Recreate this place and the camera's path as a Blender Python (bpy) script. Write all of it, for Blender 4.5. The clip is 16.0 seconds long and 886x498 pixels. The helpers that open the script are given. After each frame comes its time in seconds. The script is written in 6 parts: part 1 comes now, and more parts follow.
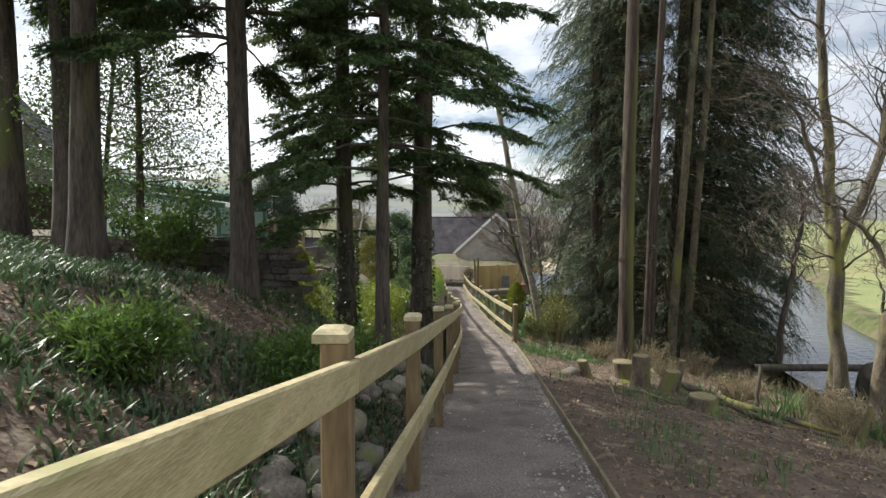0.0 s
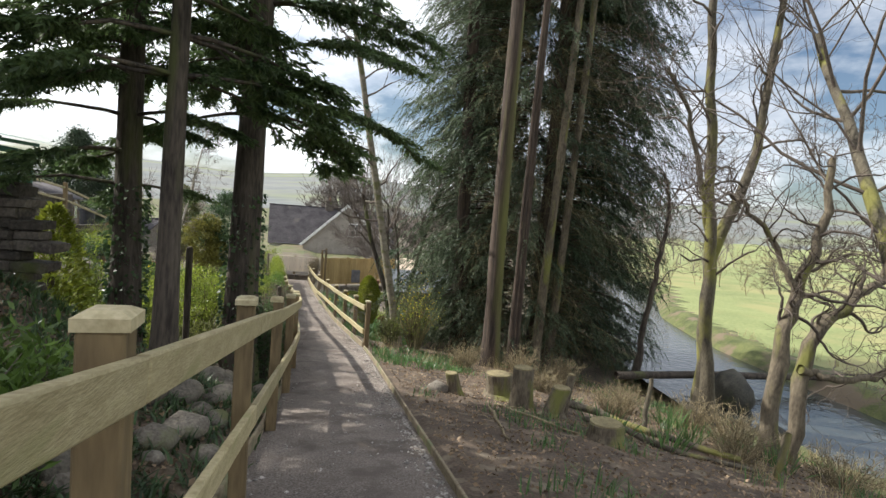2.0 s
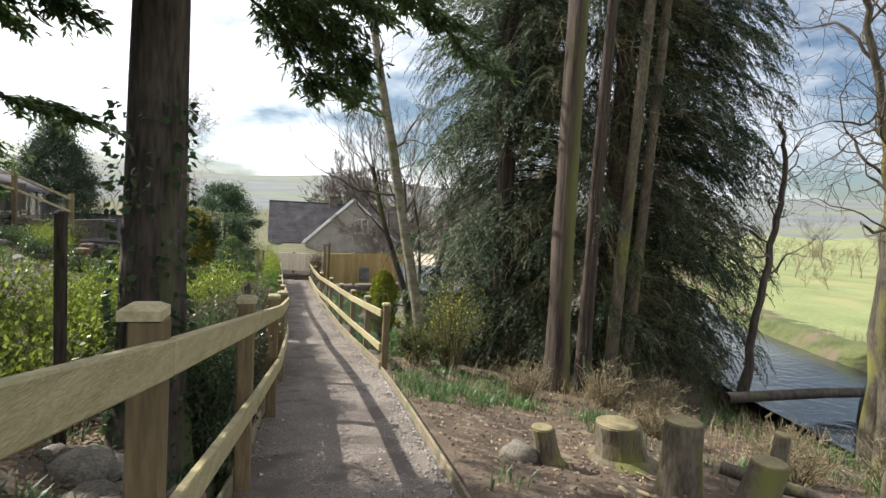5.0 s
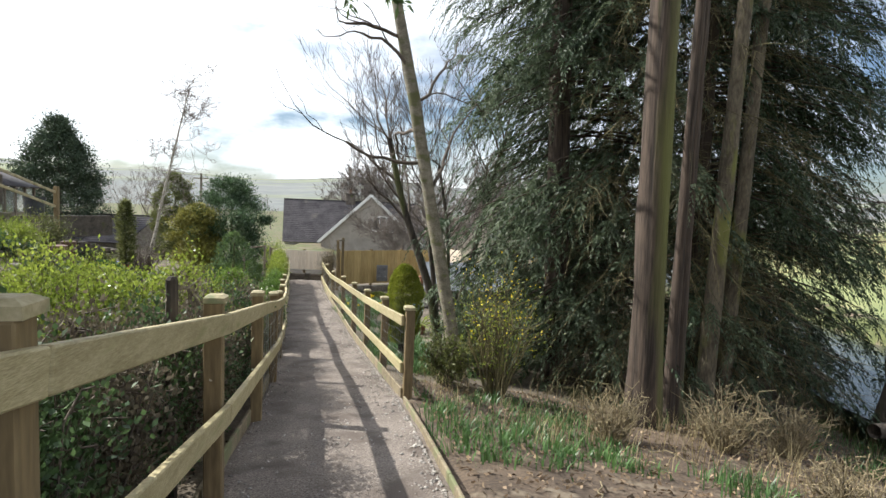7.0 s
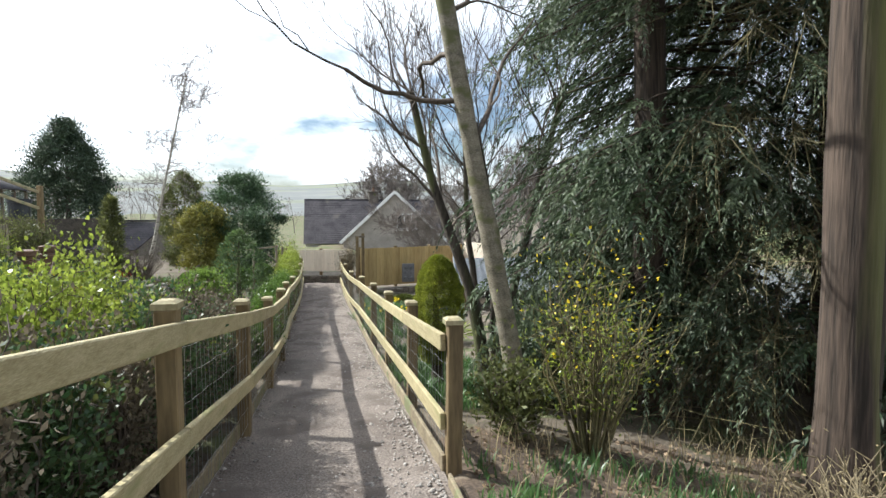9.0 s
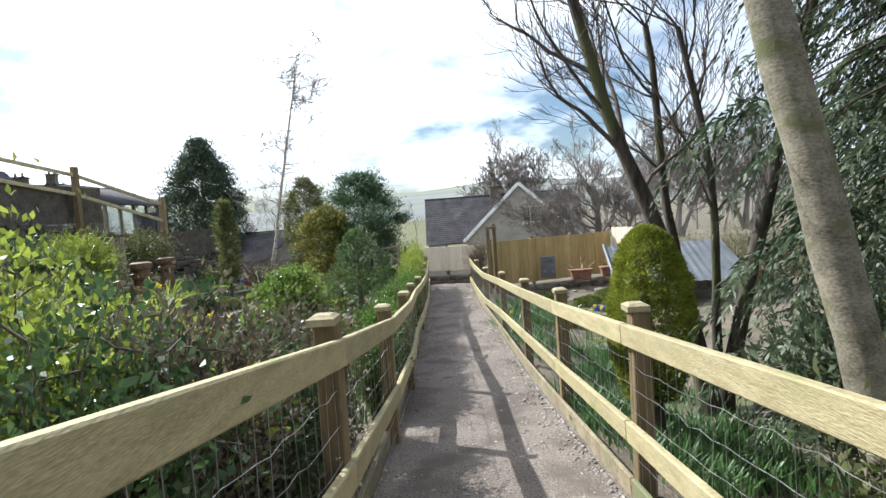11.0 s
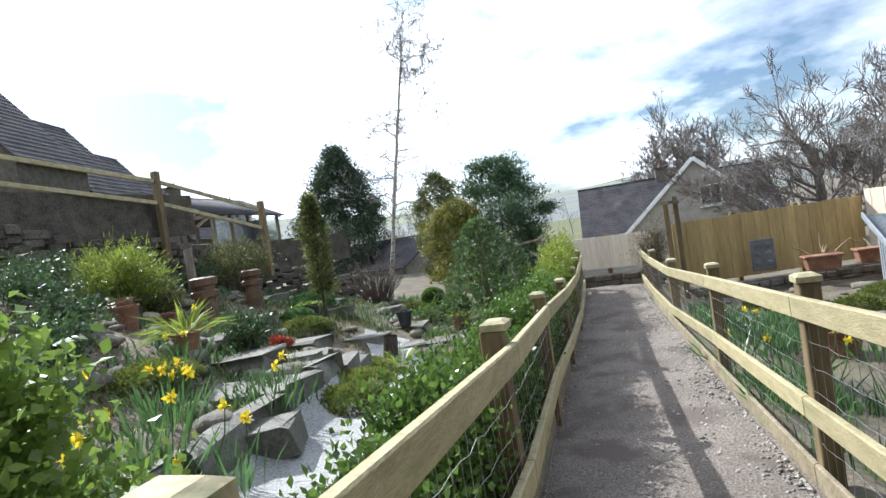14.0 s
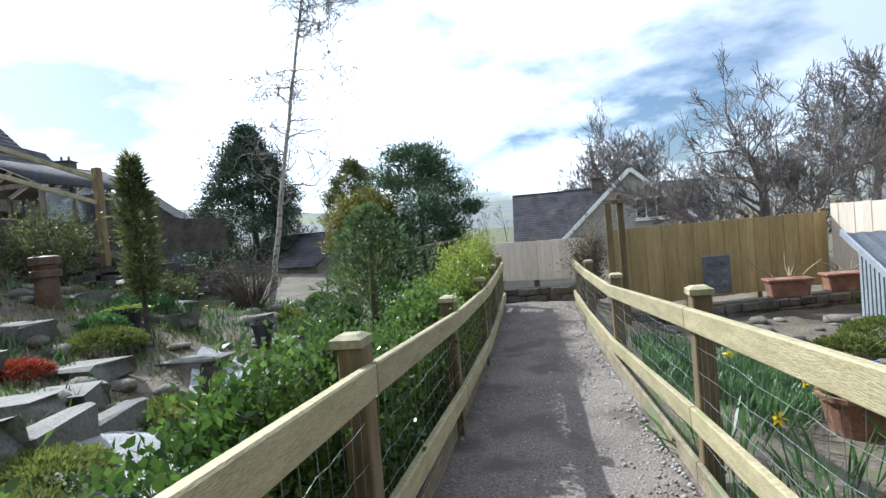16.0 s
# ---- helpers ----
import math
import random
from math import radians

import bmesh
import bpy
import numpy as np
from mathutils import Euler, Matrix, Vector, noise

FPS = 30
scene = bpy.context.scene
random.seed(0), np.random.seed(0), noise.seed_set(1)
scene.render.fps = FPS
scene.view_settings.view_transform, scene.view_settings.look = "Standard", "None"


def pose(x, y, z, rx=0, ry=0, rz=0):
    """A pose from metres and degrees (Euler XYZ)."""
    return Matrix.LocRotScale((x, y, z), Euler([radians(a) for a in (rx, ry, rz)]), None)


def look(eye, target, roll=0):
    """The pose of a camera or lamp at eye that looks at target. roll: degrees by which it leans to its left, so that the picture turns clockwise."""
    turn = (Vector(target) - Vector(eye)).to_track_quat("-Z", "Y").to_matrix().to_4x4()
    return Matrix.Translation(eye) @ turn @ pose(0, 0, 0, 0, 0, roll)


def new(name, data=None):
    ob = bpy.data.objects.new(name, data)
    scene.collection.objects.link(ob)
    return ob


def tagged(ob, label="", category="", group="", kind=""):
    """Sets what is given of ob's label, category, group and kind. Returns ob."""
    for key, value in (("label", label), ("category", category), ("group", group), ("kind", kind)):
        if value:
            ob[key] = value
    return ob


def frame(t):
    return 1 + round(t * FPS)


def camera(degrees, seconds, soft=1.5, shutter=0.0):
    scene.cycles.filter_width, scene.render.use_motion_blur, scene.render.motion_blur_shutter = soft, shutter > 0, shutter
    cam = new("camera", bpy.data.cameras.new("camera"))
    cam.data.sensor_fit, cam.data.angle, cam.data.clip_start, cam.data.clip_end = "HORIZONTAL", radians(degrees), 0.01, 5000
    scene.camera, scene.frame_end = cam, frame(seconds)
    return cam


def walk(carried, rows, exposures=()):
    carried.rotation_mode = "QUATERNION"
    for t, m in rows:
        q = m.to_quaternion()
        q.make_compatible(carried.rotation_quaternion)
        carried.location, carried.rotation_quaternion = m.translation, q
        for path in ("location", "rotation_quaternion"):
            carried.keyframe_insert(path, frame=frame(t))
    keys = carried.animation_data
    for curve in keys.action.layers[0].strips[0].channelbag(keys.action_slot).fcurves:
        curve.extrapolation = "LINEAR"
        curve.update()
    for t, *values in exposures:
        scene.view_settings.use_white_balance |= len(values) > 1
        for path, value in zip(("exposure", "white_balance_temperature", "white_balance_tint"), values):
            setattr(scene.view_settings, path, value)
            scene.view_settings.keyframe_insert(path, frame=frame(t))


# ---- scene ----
cam = camera(77.9, 16.0)
METRES, EYE, TILT, LEAN, TURN = 20.0, 1.32, -4.0, 0.0, 0.0
ROWS = [
    (0.0, 0.0, 0.0, 0.0, 0.0, 0.0, 0.0),
    (0.5, 0.002, 0.0297, -0.003, -3.9, -0.14, -1.32),
    (1.0, 0.0027, 0.062, -0.0081, -9.37, -0.0, -2.8),
    (1.5, 0.0035, 0.0921, -0.012, -12.98, 0.09, -3.13),
    (2.0, 0.0087, 0.1224, -0.0141, -15.62, 0.24, -3.23),
    (2.5, 0.0136, 0.1488, -0.0149, -17.38, 0.37, -3.57),
    (3.0, 0.0159, 0.1804, -0.0173, -18.56, 0.43, -3.62),
    (3.5, 0.0193, 0.2096, -0.0215, -18.36, 0.34, -3.33),
    (4.0, 0.0204, 0.2418, -0.0261, -17.36, 0.28, -2.84),
    (4.5, 0.0233, 0.2709, -0.0294, -15.89, 0.19, -2.31),
    (5.0, 0.026, 0.3026, -0.0306, -15.03, 0.15, -1.94),
    (7.5, 0.0531, 0.4552, -0.0453, -12.7, 0.17, -0.97),
    (8.0, 0.0606, 0.488, -0.0486, -12.39, 0.18, -0.57),
    (10.5, 0.0536, 0.6416, -0.0554, -1.88, 0.4, 3.27),
    (11.0, 0.0488, 0.6747, -0.0596, 2.25, 0.66, 4.12),
    (11.5, 0.0489, 0.7029, -0.0622, 5.4, 0.98, 4.72),
    (12.0, 0.0482, 0.7342, -0.063, 8.26, 1.29, 5.24),
    (12.5, 0.0464, 0.7651, -0.0633, 10.66, 1.52, 5.63),
    (13.0, 0.0453, 0.7974, -0.0643, 13.25, 1.9, 6.31),
    (13.5, 0.0423, 0.8286, -0.0653, 15.91, 2.25, 6.83),
    (14.0, 0.0432, 0.8614, -0.0665, 18.75, 2.64, 7.3),
    (14.5, 0.043, 0.8929, -0.0686, 20.74, 2.99, 7.08),
    (15.0, 0.0431, 0.9281, -0.0698, 20.3, 2.99, 6.51),
    (15.5, 0.0425, 0.9586, -0.0695, 16.87, 2.69, 5.46),
    (16.0, 0.0441, 0.9902, -0.0683, 12.02, 2.24, 4.15),
]
walk(cam, [(t, pose(0, 0, EYE, TILT, LEAN, TURN) @ pose(METRES * x, METRES * y, METRES * z, 90 + pitch, roll, yaw)) for t, x, y, z, yaw, pitch, roll in ROWS],
     [(0.0, 0.28, 6400, 8), (2.0, 0.46, 6400, 8), (5.0, 0.5, 6400, 8), (8.0, 0.62, 6150, 7), (11.0, 0.68, 5900, 6), (14.5, 0.66, 5650, 6), (16.0, 0.5, 5450, 6)])

# ---- light ----
SUN_AZ, SUN_EL = radians(62), radians(42)
sun_way = Vector((-math.sin(SUN_AZ) * math.cos(SUN_EL), math.cos(SUN_AZ) * math.cos(SUN_EL), math.sin(SUN_EL)))
sun = new("sun", bpy.data.lights.new("sun", "SUN"))
sun.data.energy, sun.data.angle, sun.data.color = 5.0, radians(0.6), (1.0, 0.95, 0.86)
sun.matrix_world = look(tuple(sun_way * 60), (0, 0, 0))

world = bpy.data.worlds.new("sky")
scene.world = world
world.use_nodes = True
wn, wl = world.node_tree.nodes, world.node_tree.links
wn.clear()
sky = wn.new("ShaderNodeTexSky")
sky.sky_type, sky.sun_disc, sky.sun_elevation, sky.sun_rotation = "NISHITA", False, SUN_EL, -SUN_AZ
sky.dust_density, sky.ozone_density = 1.6, 1.5
coord = wn.new("ShaderNodeTexCoord")
stretch = wn.new("ShaderNodeMapping")
stretch.inputs["Scale"].default_value = (1.0, 1.0, 2.6)
stretch.inputs["Location"].default_value = (0.35, 0.1, 0.2)
puffs = wn.new("ShaderNodeTexNoise")
puffs.inputs["Scale"].default_value, puffs.inputs["Detail"].default_value, puffs.inputs["Roughness"].default_value = 2.3, 8, 0.55
cover = wn.new("ShaderNodeValToRGB")
cover.color_ramp.elements[0].position, cover.color_ramp.elements[1].position = 0.4, 0.52
shade = wn.new("ShaderNodeTexNoise")
shade.inputs["Scale"].default_value, shade.inputs["Detail"].default_value = 1.7, 5
grey = wn.new("ShaderNodeValToRGB")
grey.color_ramp.elements[0].position, grey.color_ramp.elements[1].position = 0.37, 0.55
grey.color_ramp.elements[0].color, grey.color_ramp.elements[1].color = (7.6, 8.1, 9.2, 1), (15.6, 15.7, 16.0, 1)
# clouds are brightest towards the sun, as thin cloud scatters its light forwards
towards = wn.new("ShaderNodeVectorMath")
towards.operation = "DOT_PRODUCT"
towards.inputs[1].default_value = sun_way
forward = wn.new("ShaderNodeMapRange")
forward.inputs["From Min"].default_value, forward.inputs["From Max"].default_value = -0.3, 0.5
forward.inputs["To Min"].default_value, forward.inputs["To Max"].default_value = 0.78, 1.0
forward.interpolation_type = "SMOOTHSTEP"
scatter_up = wn.new("ShaderNodeMixRGB")
scatter_up.blend_type = "MULTIPLY"
scatter_up.inputs["Fac"].default_value = 1.0
mixer = wn.new("ShaderNodeMixRGB")
back = wn.new("ShaderNodeBackground")
back.inputs["Strength"].default_value = 0.085
out = wn.new("ShaderNodeOutputWorld")
wl.new(coord.outputs["Generated"], stretch.inputs["Vector"])
wl.new(stretch.outputs[0], puffs.inputs["Vector"])
wl.new(stretch.outputs[0], shade.inputs["Vector"])
wl.new(puffs.outputs["Fac"], cover.inputs["Fac"])
wl.new(shade.outputs["Fac"], grey.inputs["Fac"])
wl.new(cover.outputs["Color"], mixer.inputs["Fac"])
wl.new(sky.outputs["Color"], mixer.inputs["Color1"])
wl.new(coord.outputs["Generated"], towards.inputs[0])
wl.new(towards.outputs["Value"], forward.inputs["Value"])
wl.new(grey.outputs["Color"], scatter_up.inputs["Color1"])
wl.new(forward.outputs["Result"], scatter_up.inputs["Color2"])
wl.new(scatter_up.outputs["Color"], mixer.inputs["Color2"])
wl.new(mixer.outputs["Color"], back.inputs["Color"])
wl.new(back.outputs[0], out.inputs["Surface"])


# ---- materials ----
def surface(name, dark, light, scale=6.0, rough=0.85, bump=0.4, fine=60.0, stretch_z=1.0, patch=None, patch_scale=0.8, patch_at=0.55,
            metallic=0.0, translucent=0.0, vary=0.0, island=0.0, fine_share=0.5, specular=0.5):
    """A procedural surface: two noises between two colours, a third colour in patches, fine relief."""
    m = bpy.data.materials.new(name)
    m.use_nodes = True
    n, l = m.node_tree.nodes, m.node_tree.links
    bsdf = n["Principled BSDF"]
    geo = n.new("ShaderNodeNewGeometry")
    mp = n.new("ShaderNodeMapping")
    mp.inputs["Scale"].default_value = (1, 1, stretch_z)
    l.new(geo.outputs["Position"], mp.inputs["Vector"])

    def noise_at(s, detail=4):
        t = n.new("ShaderNodeTexNoise")
        t.inputs["Scale"].default_value, t.inputs["Detail"].default_value = s, detail
        l.new(mp.outputs[0], t.inputs["Vector"])
        return t.outputs["Fac"]

    big, small = noise_at(scale), noise_at(fine, 3)
    mix = n.new("ShaderNodeMix")
    mix.inputs["Factor"].default_value = fine_share
    l.new(big, mix.inputs["A"]), l.new(small, mix.inputs["B"])
    ramp = n.new("ShaderNodeValToRGB")
    ramp.color_ramp.elements[0].position, ramp.color_ramp.elements[1].position = 0.36, 0.64
    ramp.color_ramp.elements[0].color, ramp.color_ramp.elements[1].color = (*dark, 1), (*light, 1)
    l.new(mix.outputs["Result"], ramp.inputs["Fac"])
    colour = ramp.outputs["Color"]
    if patch:
        cut = n.new("ShaderNodeValToRGB")
        cut.color_ramp.elements[0].position, cut.color_ramp.elements[1].position = patch_at, patch_at + 0.1
        l.new(noise_at(patch_scale, 6), cut.inputs["Fac"])
        over = n.new("ShaderNodeMixRGB")
        over.inputs["Color2"].default_value = (*patch, 1)
        l.new(cut.outputs["Color"], over.inputs["Fac"]), l.new(colour, over.inputs["Color1"])
        colour = over.outputs["Color"]
    if vary or island:
        hsv = n.new("ShaderNodeHueSaturation")
        span = n.new("ShaderNodeMapRange")
        share = vary or island
        span.inputs["To Min"].default_value, span.inputs["To Max"].default_value = 1 - share, 1 + share
        l.new(n.new("ShaderNodeObjectInfo").outputs["Random"] if vary else geo.outputs["Random Per Island"], span.inputs["Value"])
        l.new(span.outputs["Result"], hsv.inputs["Value"])
        l.new(colour, hsv.inputs["Color"])
        colour = hsv.outputs["Color"]
    l.new(colour, bsdf.inputs["Base Color"])
    bsdf.inputs["Roughness"].default_value, bsdf.inputs["Metallic"].default_value = rough, metallic
    bsdf.inputs["Specular IOR Level"].default_value = specular
    if bump:
        b = n.new("ShaderNodeBump")
        b.inputs["Strength"].default_value, b.inputs["Distance"].default_value = bump, 0.02
        l.new(mix.outputs["Result"], b.inputs["Height"])
        l.new(b.outputs[0], bsdf.inputs["Normal"])
    if translucent:
        tr = n.new("ShaderNodeBsdfTranslucent")
        l.new(colour, tr.inputs["Color"])
        both = n.new("ShaderNodeMixShader")
        both.inputs["Fac"].default_value = translucent
        l.new(bsdf.outputs[0], both.inputs[1]), l.new(tr.outputs[0], both.inputs[2])
        l.new(both.outputs[0], n["Material Output"].inputs["Surface"])
    return m


def leafy(name, dark, light, rough=0.5, translucent=0.4, island=0.35, scale=1.3):
    return surface(name, dark, light, scale=scale, rough=rough, bump=0, fine=9, translucent=translucent, island=island)


M = {}
M["soil"] = surface("leaf-littered soil", (0.045, 0.032, 0.024), (0.16, 0.115, 0.08), 2.2, 0.95, 0.9, 38, patch=(0.2, 0.16, 0.115), patch_scale=5, patch_at=0.56)
M["garden_soil"] = surface("garden soil", (0.06, 0.047, 0.034), (0.2, 0.162, 0.12), 2.0, 0.95, 0.9, 30, patch=(0.1, 0.11, 0.045), patch_scale=1.6, patch_at=0.54)
M["bank"] = surface("grassy bank", (0.04, 0.055, 0.015), (0.14, 0.15, 0.05), 2.0, 0.9, 0.9, 30, patch=(0.15, 0.115, 0.075), patch_scale=1.2, patch_at=0.5)
M["field"] = surface("meadow grass", (0.15, 0.18, 0.065), (0.26, 0.285, 0.115), 0.35, 0.9, 0.6, 8, patch=(0.27, 0.26, 0.11), patch_scale=0.25, patch_at=0.52)
# grey-blue of distant haze mixed into the hills' own colour
M["hazed_moor"] = surface("haze-tinted moorland", (0.11, 0.125, 0.13), (0.2, 0.2, 0.185), 0.012, 0.95, 0, 0.08, patch=(0.17, 0.19, 0.09), patch_scale=0.006, patch_at=0.52)
M["path"] = surface("trodden gravel", (0.1, 0.08, 0.068), (0.31, 0.262, 0.228), 1.6, 0.93, 1.0, 70, patch=(0.135, 0.108, 0.092), patch_scale=2.0, patch_at=0.52, fine_share=0.72)
M["chip"] = surface("gravel chips", (0.22, 0.195, 0.18), (0.45, 0.415, 0.38), 9, 0.85, 0.3, 80, island=0.45)
M["litter"] = surface("dead leaves", (0.13, 0.085, 0.05), (0.34, 0.25, 0.165), 3, 0.8, 0, 20, island=0.5, translucent=0.15)
M["new_wood"] = surface("treated softwood", (0.29, 0.24, 0.125), (0.47, 0.4, 0.235), 5, 0.7, 0.35, 40, stretch_z=6, patch=(0.28, 0.26, 0.12), patch_scale=2.5, patch_at=0.58, vary=0.12)
# brown deepened for the posts' backlit faces: their shade sits in the colour
M["post_wood"] = surface("brown post wood darkened for shade", (0.115, 0.08, 0.04), (0.25, 0.18, 0.09), 6, 0.75, 0.35, 40, stretch_z=0.15, vary=0.15)
M["cap_wood"] = surface("weathered post cap", (0.3, 0.25, 0.14), (0.5, 0.43, 0.27), 9, 0.75, 0.25, 50, patch=(0.25, 0.26, 0.14), patch_scale=7, patch_at=0.57, vary=0.15)
M["board"] = surface("edging board", (0.16, 0.125, 0.08), (0.34, 0.28, 0.185), 5, 0.8, 0.3, 40, patch=(0.19, 0.2, 0.1), patch_scale=3, patch_at=0.54, vary=0.15)
M["panel_tan"] = surface("tan fence boards", (0.31, 0.215, 0.085), (0.46, 0.34, 0.15), 3, 0.8, 0.3, 30, stretch_z=0.12, vary=0.12)
M["panel_pale"] = surface("pale fence boards", (0.64, 0.53, 0.42), (0.78, 0.68, 0.56), 3, 0.8, 0.3, 30, stretch_z=0.12, vary=0.08)
M["bark"] = surface("conifer bark", (0.028, 0.022, 0.018), (0.12, 0.097, 0.076), 9, 0.95, 1.0, 40, stretch_z=0.16, patch=(0.09, 0.1, 0.035), patch_scale=2.2, patch_at=0.57)
M["cedar_bark"] = surface("stringy cedar bark", (0.024, 0.018, 0.014), (0.105, 0.075, 0.057), 14, 0.95, 1.0, 50, stretch_z=0.06, patch=(0.13, 0.13, 0.04), patch_scale=1.5, patch_at=0.58)
M["moss_bark"] = surface("mossy bark", (0.05, 0.042, 0.032), (0.15, 0.128, 0.09), 7, 0.95, 0.9, 40, stretch_z=0.3, patch=(0.2, 0.19, 0.055), patch_scale=1.8, patch_at=0.51)
M["stump_bark"] = surface("weathered stump bark", (0.07, 0.055, 0.04), (0.2, 0.165, 0.115), 8, 0.95, 0.9, 40, stretch_z=0.3, patch=(0.17, 0.17, 0.05), patch_scale=3.0, patch_at=0.55)
M["twig"] = surface("bare twigs", (0.06, 0.047, 0.037), (0.17, 0.135, 0.11), 5, 0.9, 0, 40)
M["grey_twig"] = surface("grey twigs", (0.13, 0.11, 0.1), (0.27, 0.235, 0.21), 2, 0.9, 0, 20)
M["mossy_twig"] = surface("dead mossy twigs", (0.07, 0.058, 0.032), (0.22, 0.19, 0.09), 3, 0.9, 0, 30, island=0.4)
M["dead_twig"] = surface("dead brown twigs", (0.13, 0.105, 0.06), (0.32, 0.26, 0.16), 3, 0.9, 0, 30, island=0.4)
M["old_birch"] = surface("dull mossy birch bark", (0.1, 0.085, 0.06), (0.3, 0.265, 0.2), 7, 0.8, 0.3, 60, stretch_z=1.6, patch=(0.12, 0.12, 0.05), patch_scale=4, patch_at=0.54)
M["birch"] = surface("birch bark", (0.26, 0.22, 0.18), (0.58, 0.53, 0.46), 10, 0.7, 0.5, 60, stretch_z=2.6, patch=(0.1, 0.085, 0.07), patch_scale=7, patch_at=0.57)
M["needles"] = leafy("dark conifer needles", (0.045, 0.085, 0.034), (0.13, 0.185, 0.065), 0.55, 0.45)
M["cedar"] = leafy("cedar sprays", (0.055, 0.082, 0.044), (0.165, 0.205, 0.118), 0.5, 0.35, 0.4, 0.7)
# darker copy of the cedar green, with shade put into the colour
M["dark_sprays"] = leafy("conifer sprays with shade in their green", (0.024, 0.045, 0.022), (0.075, 0.11, 0.052), 0.55, 0.25, 0.4, 0.7)
M["cypress"] = leafy("dark cypress foliage", (0.022, 0.045, 0.024), (0.075, 0.105, 0.055), 0.6, 0.15)
M["pine"] = leafy("pine needles", (0.03, 0.065, 0.03), (0.1, 0.16, 0.07), 0.55, 0.25)
M["golden"] = leafy("golden conifer sprays", (0.14, 0.175, 0.018), (0.34, 0.37, 0.05), 0.55, 0.35)
M["yellow_pine"] = leafy("yellow pine needles", (0.14, 0.14, 0.03), (0.3, 0.28, 0.06), 0.55, 0.3)
M["shrub"] = leafy("glossy shrub leaves", (0.05, 0.1, 0.016), (0.15, 0.235, 0.05), 0.3, 0.45)
M["bright_evergreen"] = leafy("bright evergreen leaves", (0.08, 0.15, 0.022), (0.24, 0.33, 0.07), 0.35, 0.45)
M["lime"] = leafy("fresh yellow-green leaves", (0.13, 0.19, 0.025), (0.34, 0.39, 0.07), 0.35, 0.5)
M["olive"] = leafy("olive leaves", (0.07, 0.085, 0.025), (0.2, 0.21, 0.075), 0.5, 0.4)
M["ivy"] = leafy("ground leaves", (0.03, 0.065, 0.025), (0.1, 0.16, 0.06), 0.4, 0.35)
M["blade"] = leafy("bulb leaves", (0.05, 0.11, 0.035), (0.14, 0.25, 0.08), 0.4, 0.4)
M["dry"] = leafy("dry stalks", (0.2, 0.16, 0.08), (0.42, 0.34, 0.19), 0.7, 0.2)
M["heath"] = leafy("mossy heath", (0.09, 0.12, 0.02), (0.23, 0.26, 0.06), 0.7, 0.3)
M["red_leaf"] = leafy("red stems", (0.25, 0.035, 0.02), (0.5, 0.12, 0.06), 0.6, 0.3)
M["flower"] = leafy("yellow petals", (0.75, 0.55, 0.02), (0.9, 0.75, 0.05), 0.5, 0.4, 0.1)
M["brush"] = leafy("winter scrub", (0.1, 0.085, 0.06), (0.22, 0.185, 0.13), 0.9, 0.2)
M["stone"] = surface("gritstone", (0.085, 0.072, 0.06), (0.25, 0.22, 0.18), 5, 0.9, 0.8, 45, patch=(0.13, 0.14, 0.06), patch_scale=2.5, patch_at=0.57, vary=0.25)
M["wet_stone"] = surface("wet black boulder", (0.018, 0.017, 0.013), (0.06, 0.055, 0.04), 4, 0.7, 0.8, 30, patch=(0.05, 0.06, 0.018), patch_scale=1.5, patch_at=0.55)
M["dark_stone"] = surface("sooty gritstone", (0.05, 0.042, 0.036), (0.16, 0.135, 0.11), 4, 0.95, 0.9, 30, patch=(0.09, 0.1, 0.03), patch_scale=1.5, patch_at=0.6, vary=0.3)
M["slab"] = surface("worn flagstone", (0.09, 0.083, 0.07), (0.24, 0.22, 0.19), 3, 0.75, 0.5, 40, patch=(0.12, 0.12, 0.08), patch_scale=1.7, patch_at=0.56, vary=0.18)
M["garden_gravel"] = surface("pale grey gravel", (0.22, 0.215, 0.21), (0.48, 0.47, 0.46), 3, 0.85, 0.9, 55, fine_share=0.7)
M["terracotta"] = surface("weathered terracotta", (0.17, 0.075, 0.045), (0.33, 0.165, 0.105), 6, 0.85, 0.3, 40, patch=(0.3, 0.25, 0.19), patch_scale=4, patch_at=0.6, vary=0.15)
M["chimney_pot"] = surface("brown salt-glazed clay", (0.07, 0.04, 0.025), (0.19, 0.11, 0.07), 6, 0.5, 0.3, 40, vary=0.2)
M["dark_pot"] = surface("dark glazed pot", (0.015, 0.018, 0.025), (0.05, 0.055, 0.07), 6, 0.3, 0.1, 40)
M["blue"] = surface("blue plastic", (0.02, 0.09, 0.4), (0.04, 0.15, 0.6), 4, 0.4, 0, 30)
M["red"] = surface("red plastic", (0.5, 0.05, 0.03), (0.65, 0.09, 0.05), 4, 0.4, 0, 30)
M["slate"] = surface("dark roof slates", (0.04, 0.037, 0.042), (0.105, 0.096, 0.1), 1.2, 0.9, 0.3, 14, patch=(0.13, 0.12, 0.105), patch_scale=0.7, patch_at=0.62, specular=0.15)
M["render_wall"] = surface("pebbledash wall", (0.25, 0.225, 0.2), (0.4, 0.36, 0.325), 2, 0.95, 0.4, 30, patch=(0.16, 0.14, 0.12), patch_scale=0.5, patch_at=0.55)
M["white_wall"] = surface("white painted wall", (0.66, 0.65, 0.63), (0.8, 0.79, 0.77), 2, 0.8, 0.1, 30)
M["white_paint"] = surface("white paint", (0.7, 0.7, 0.69), (0.82, 0.82, 0.81), 3, 0.5, 0.05, 40)
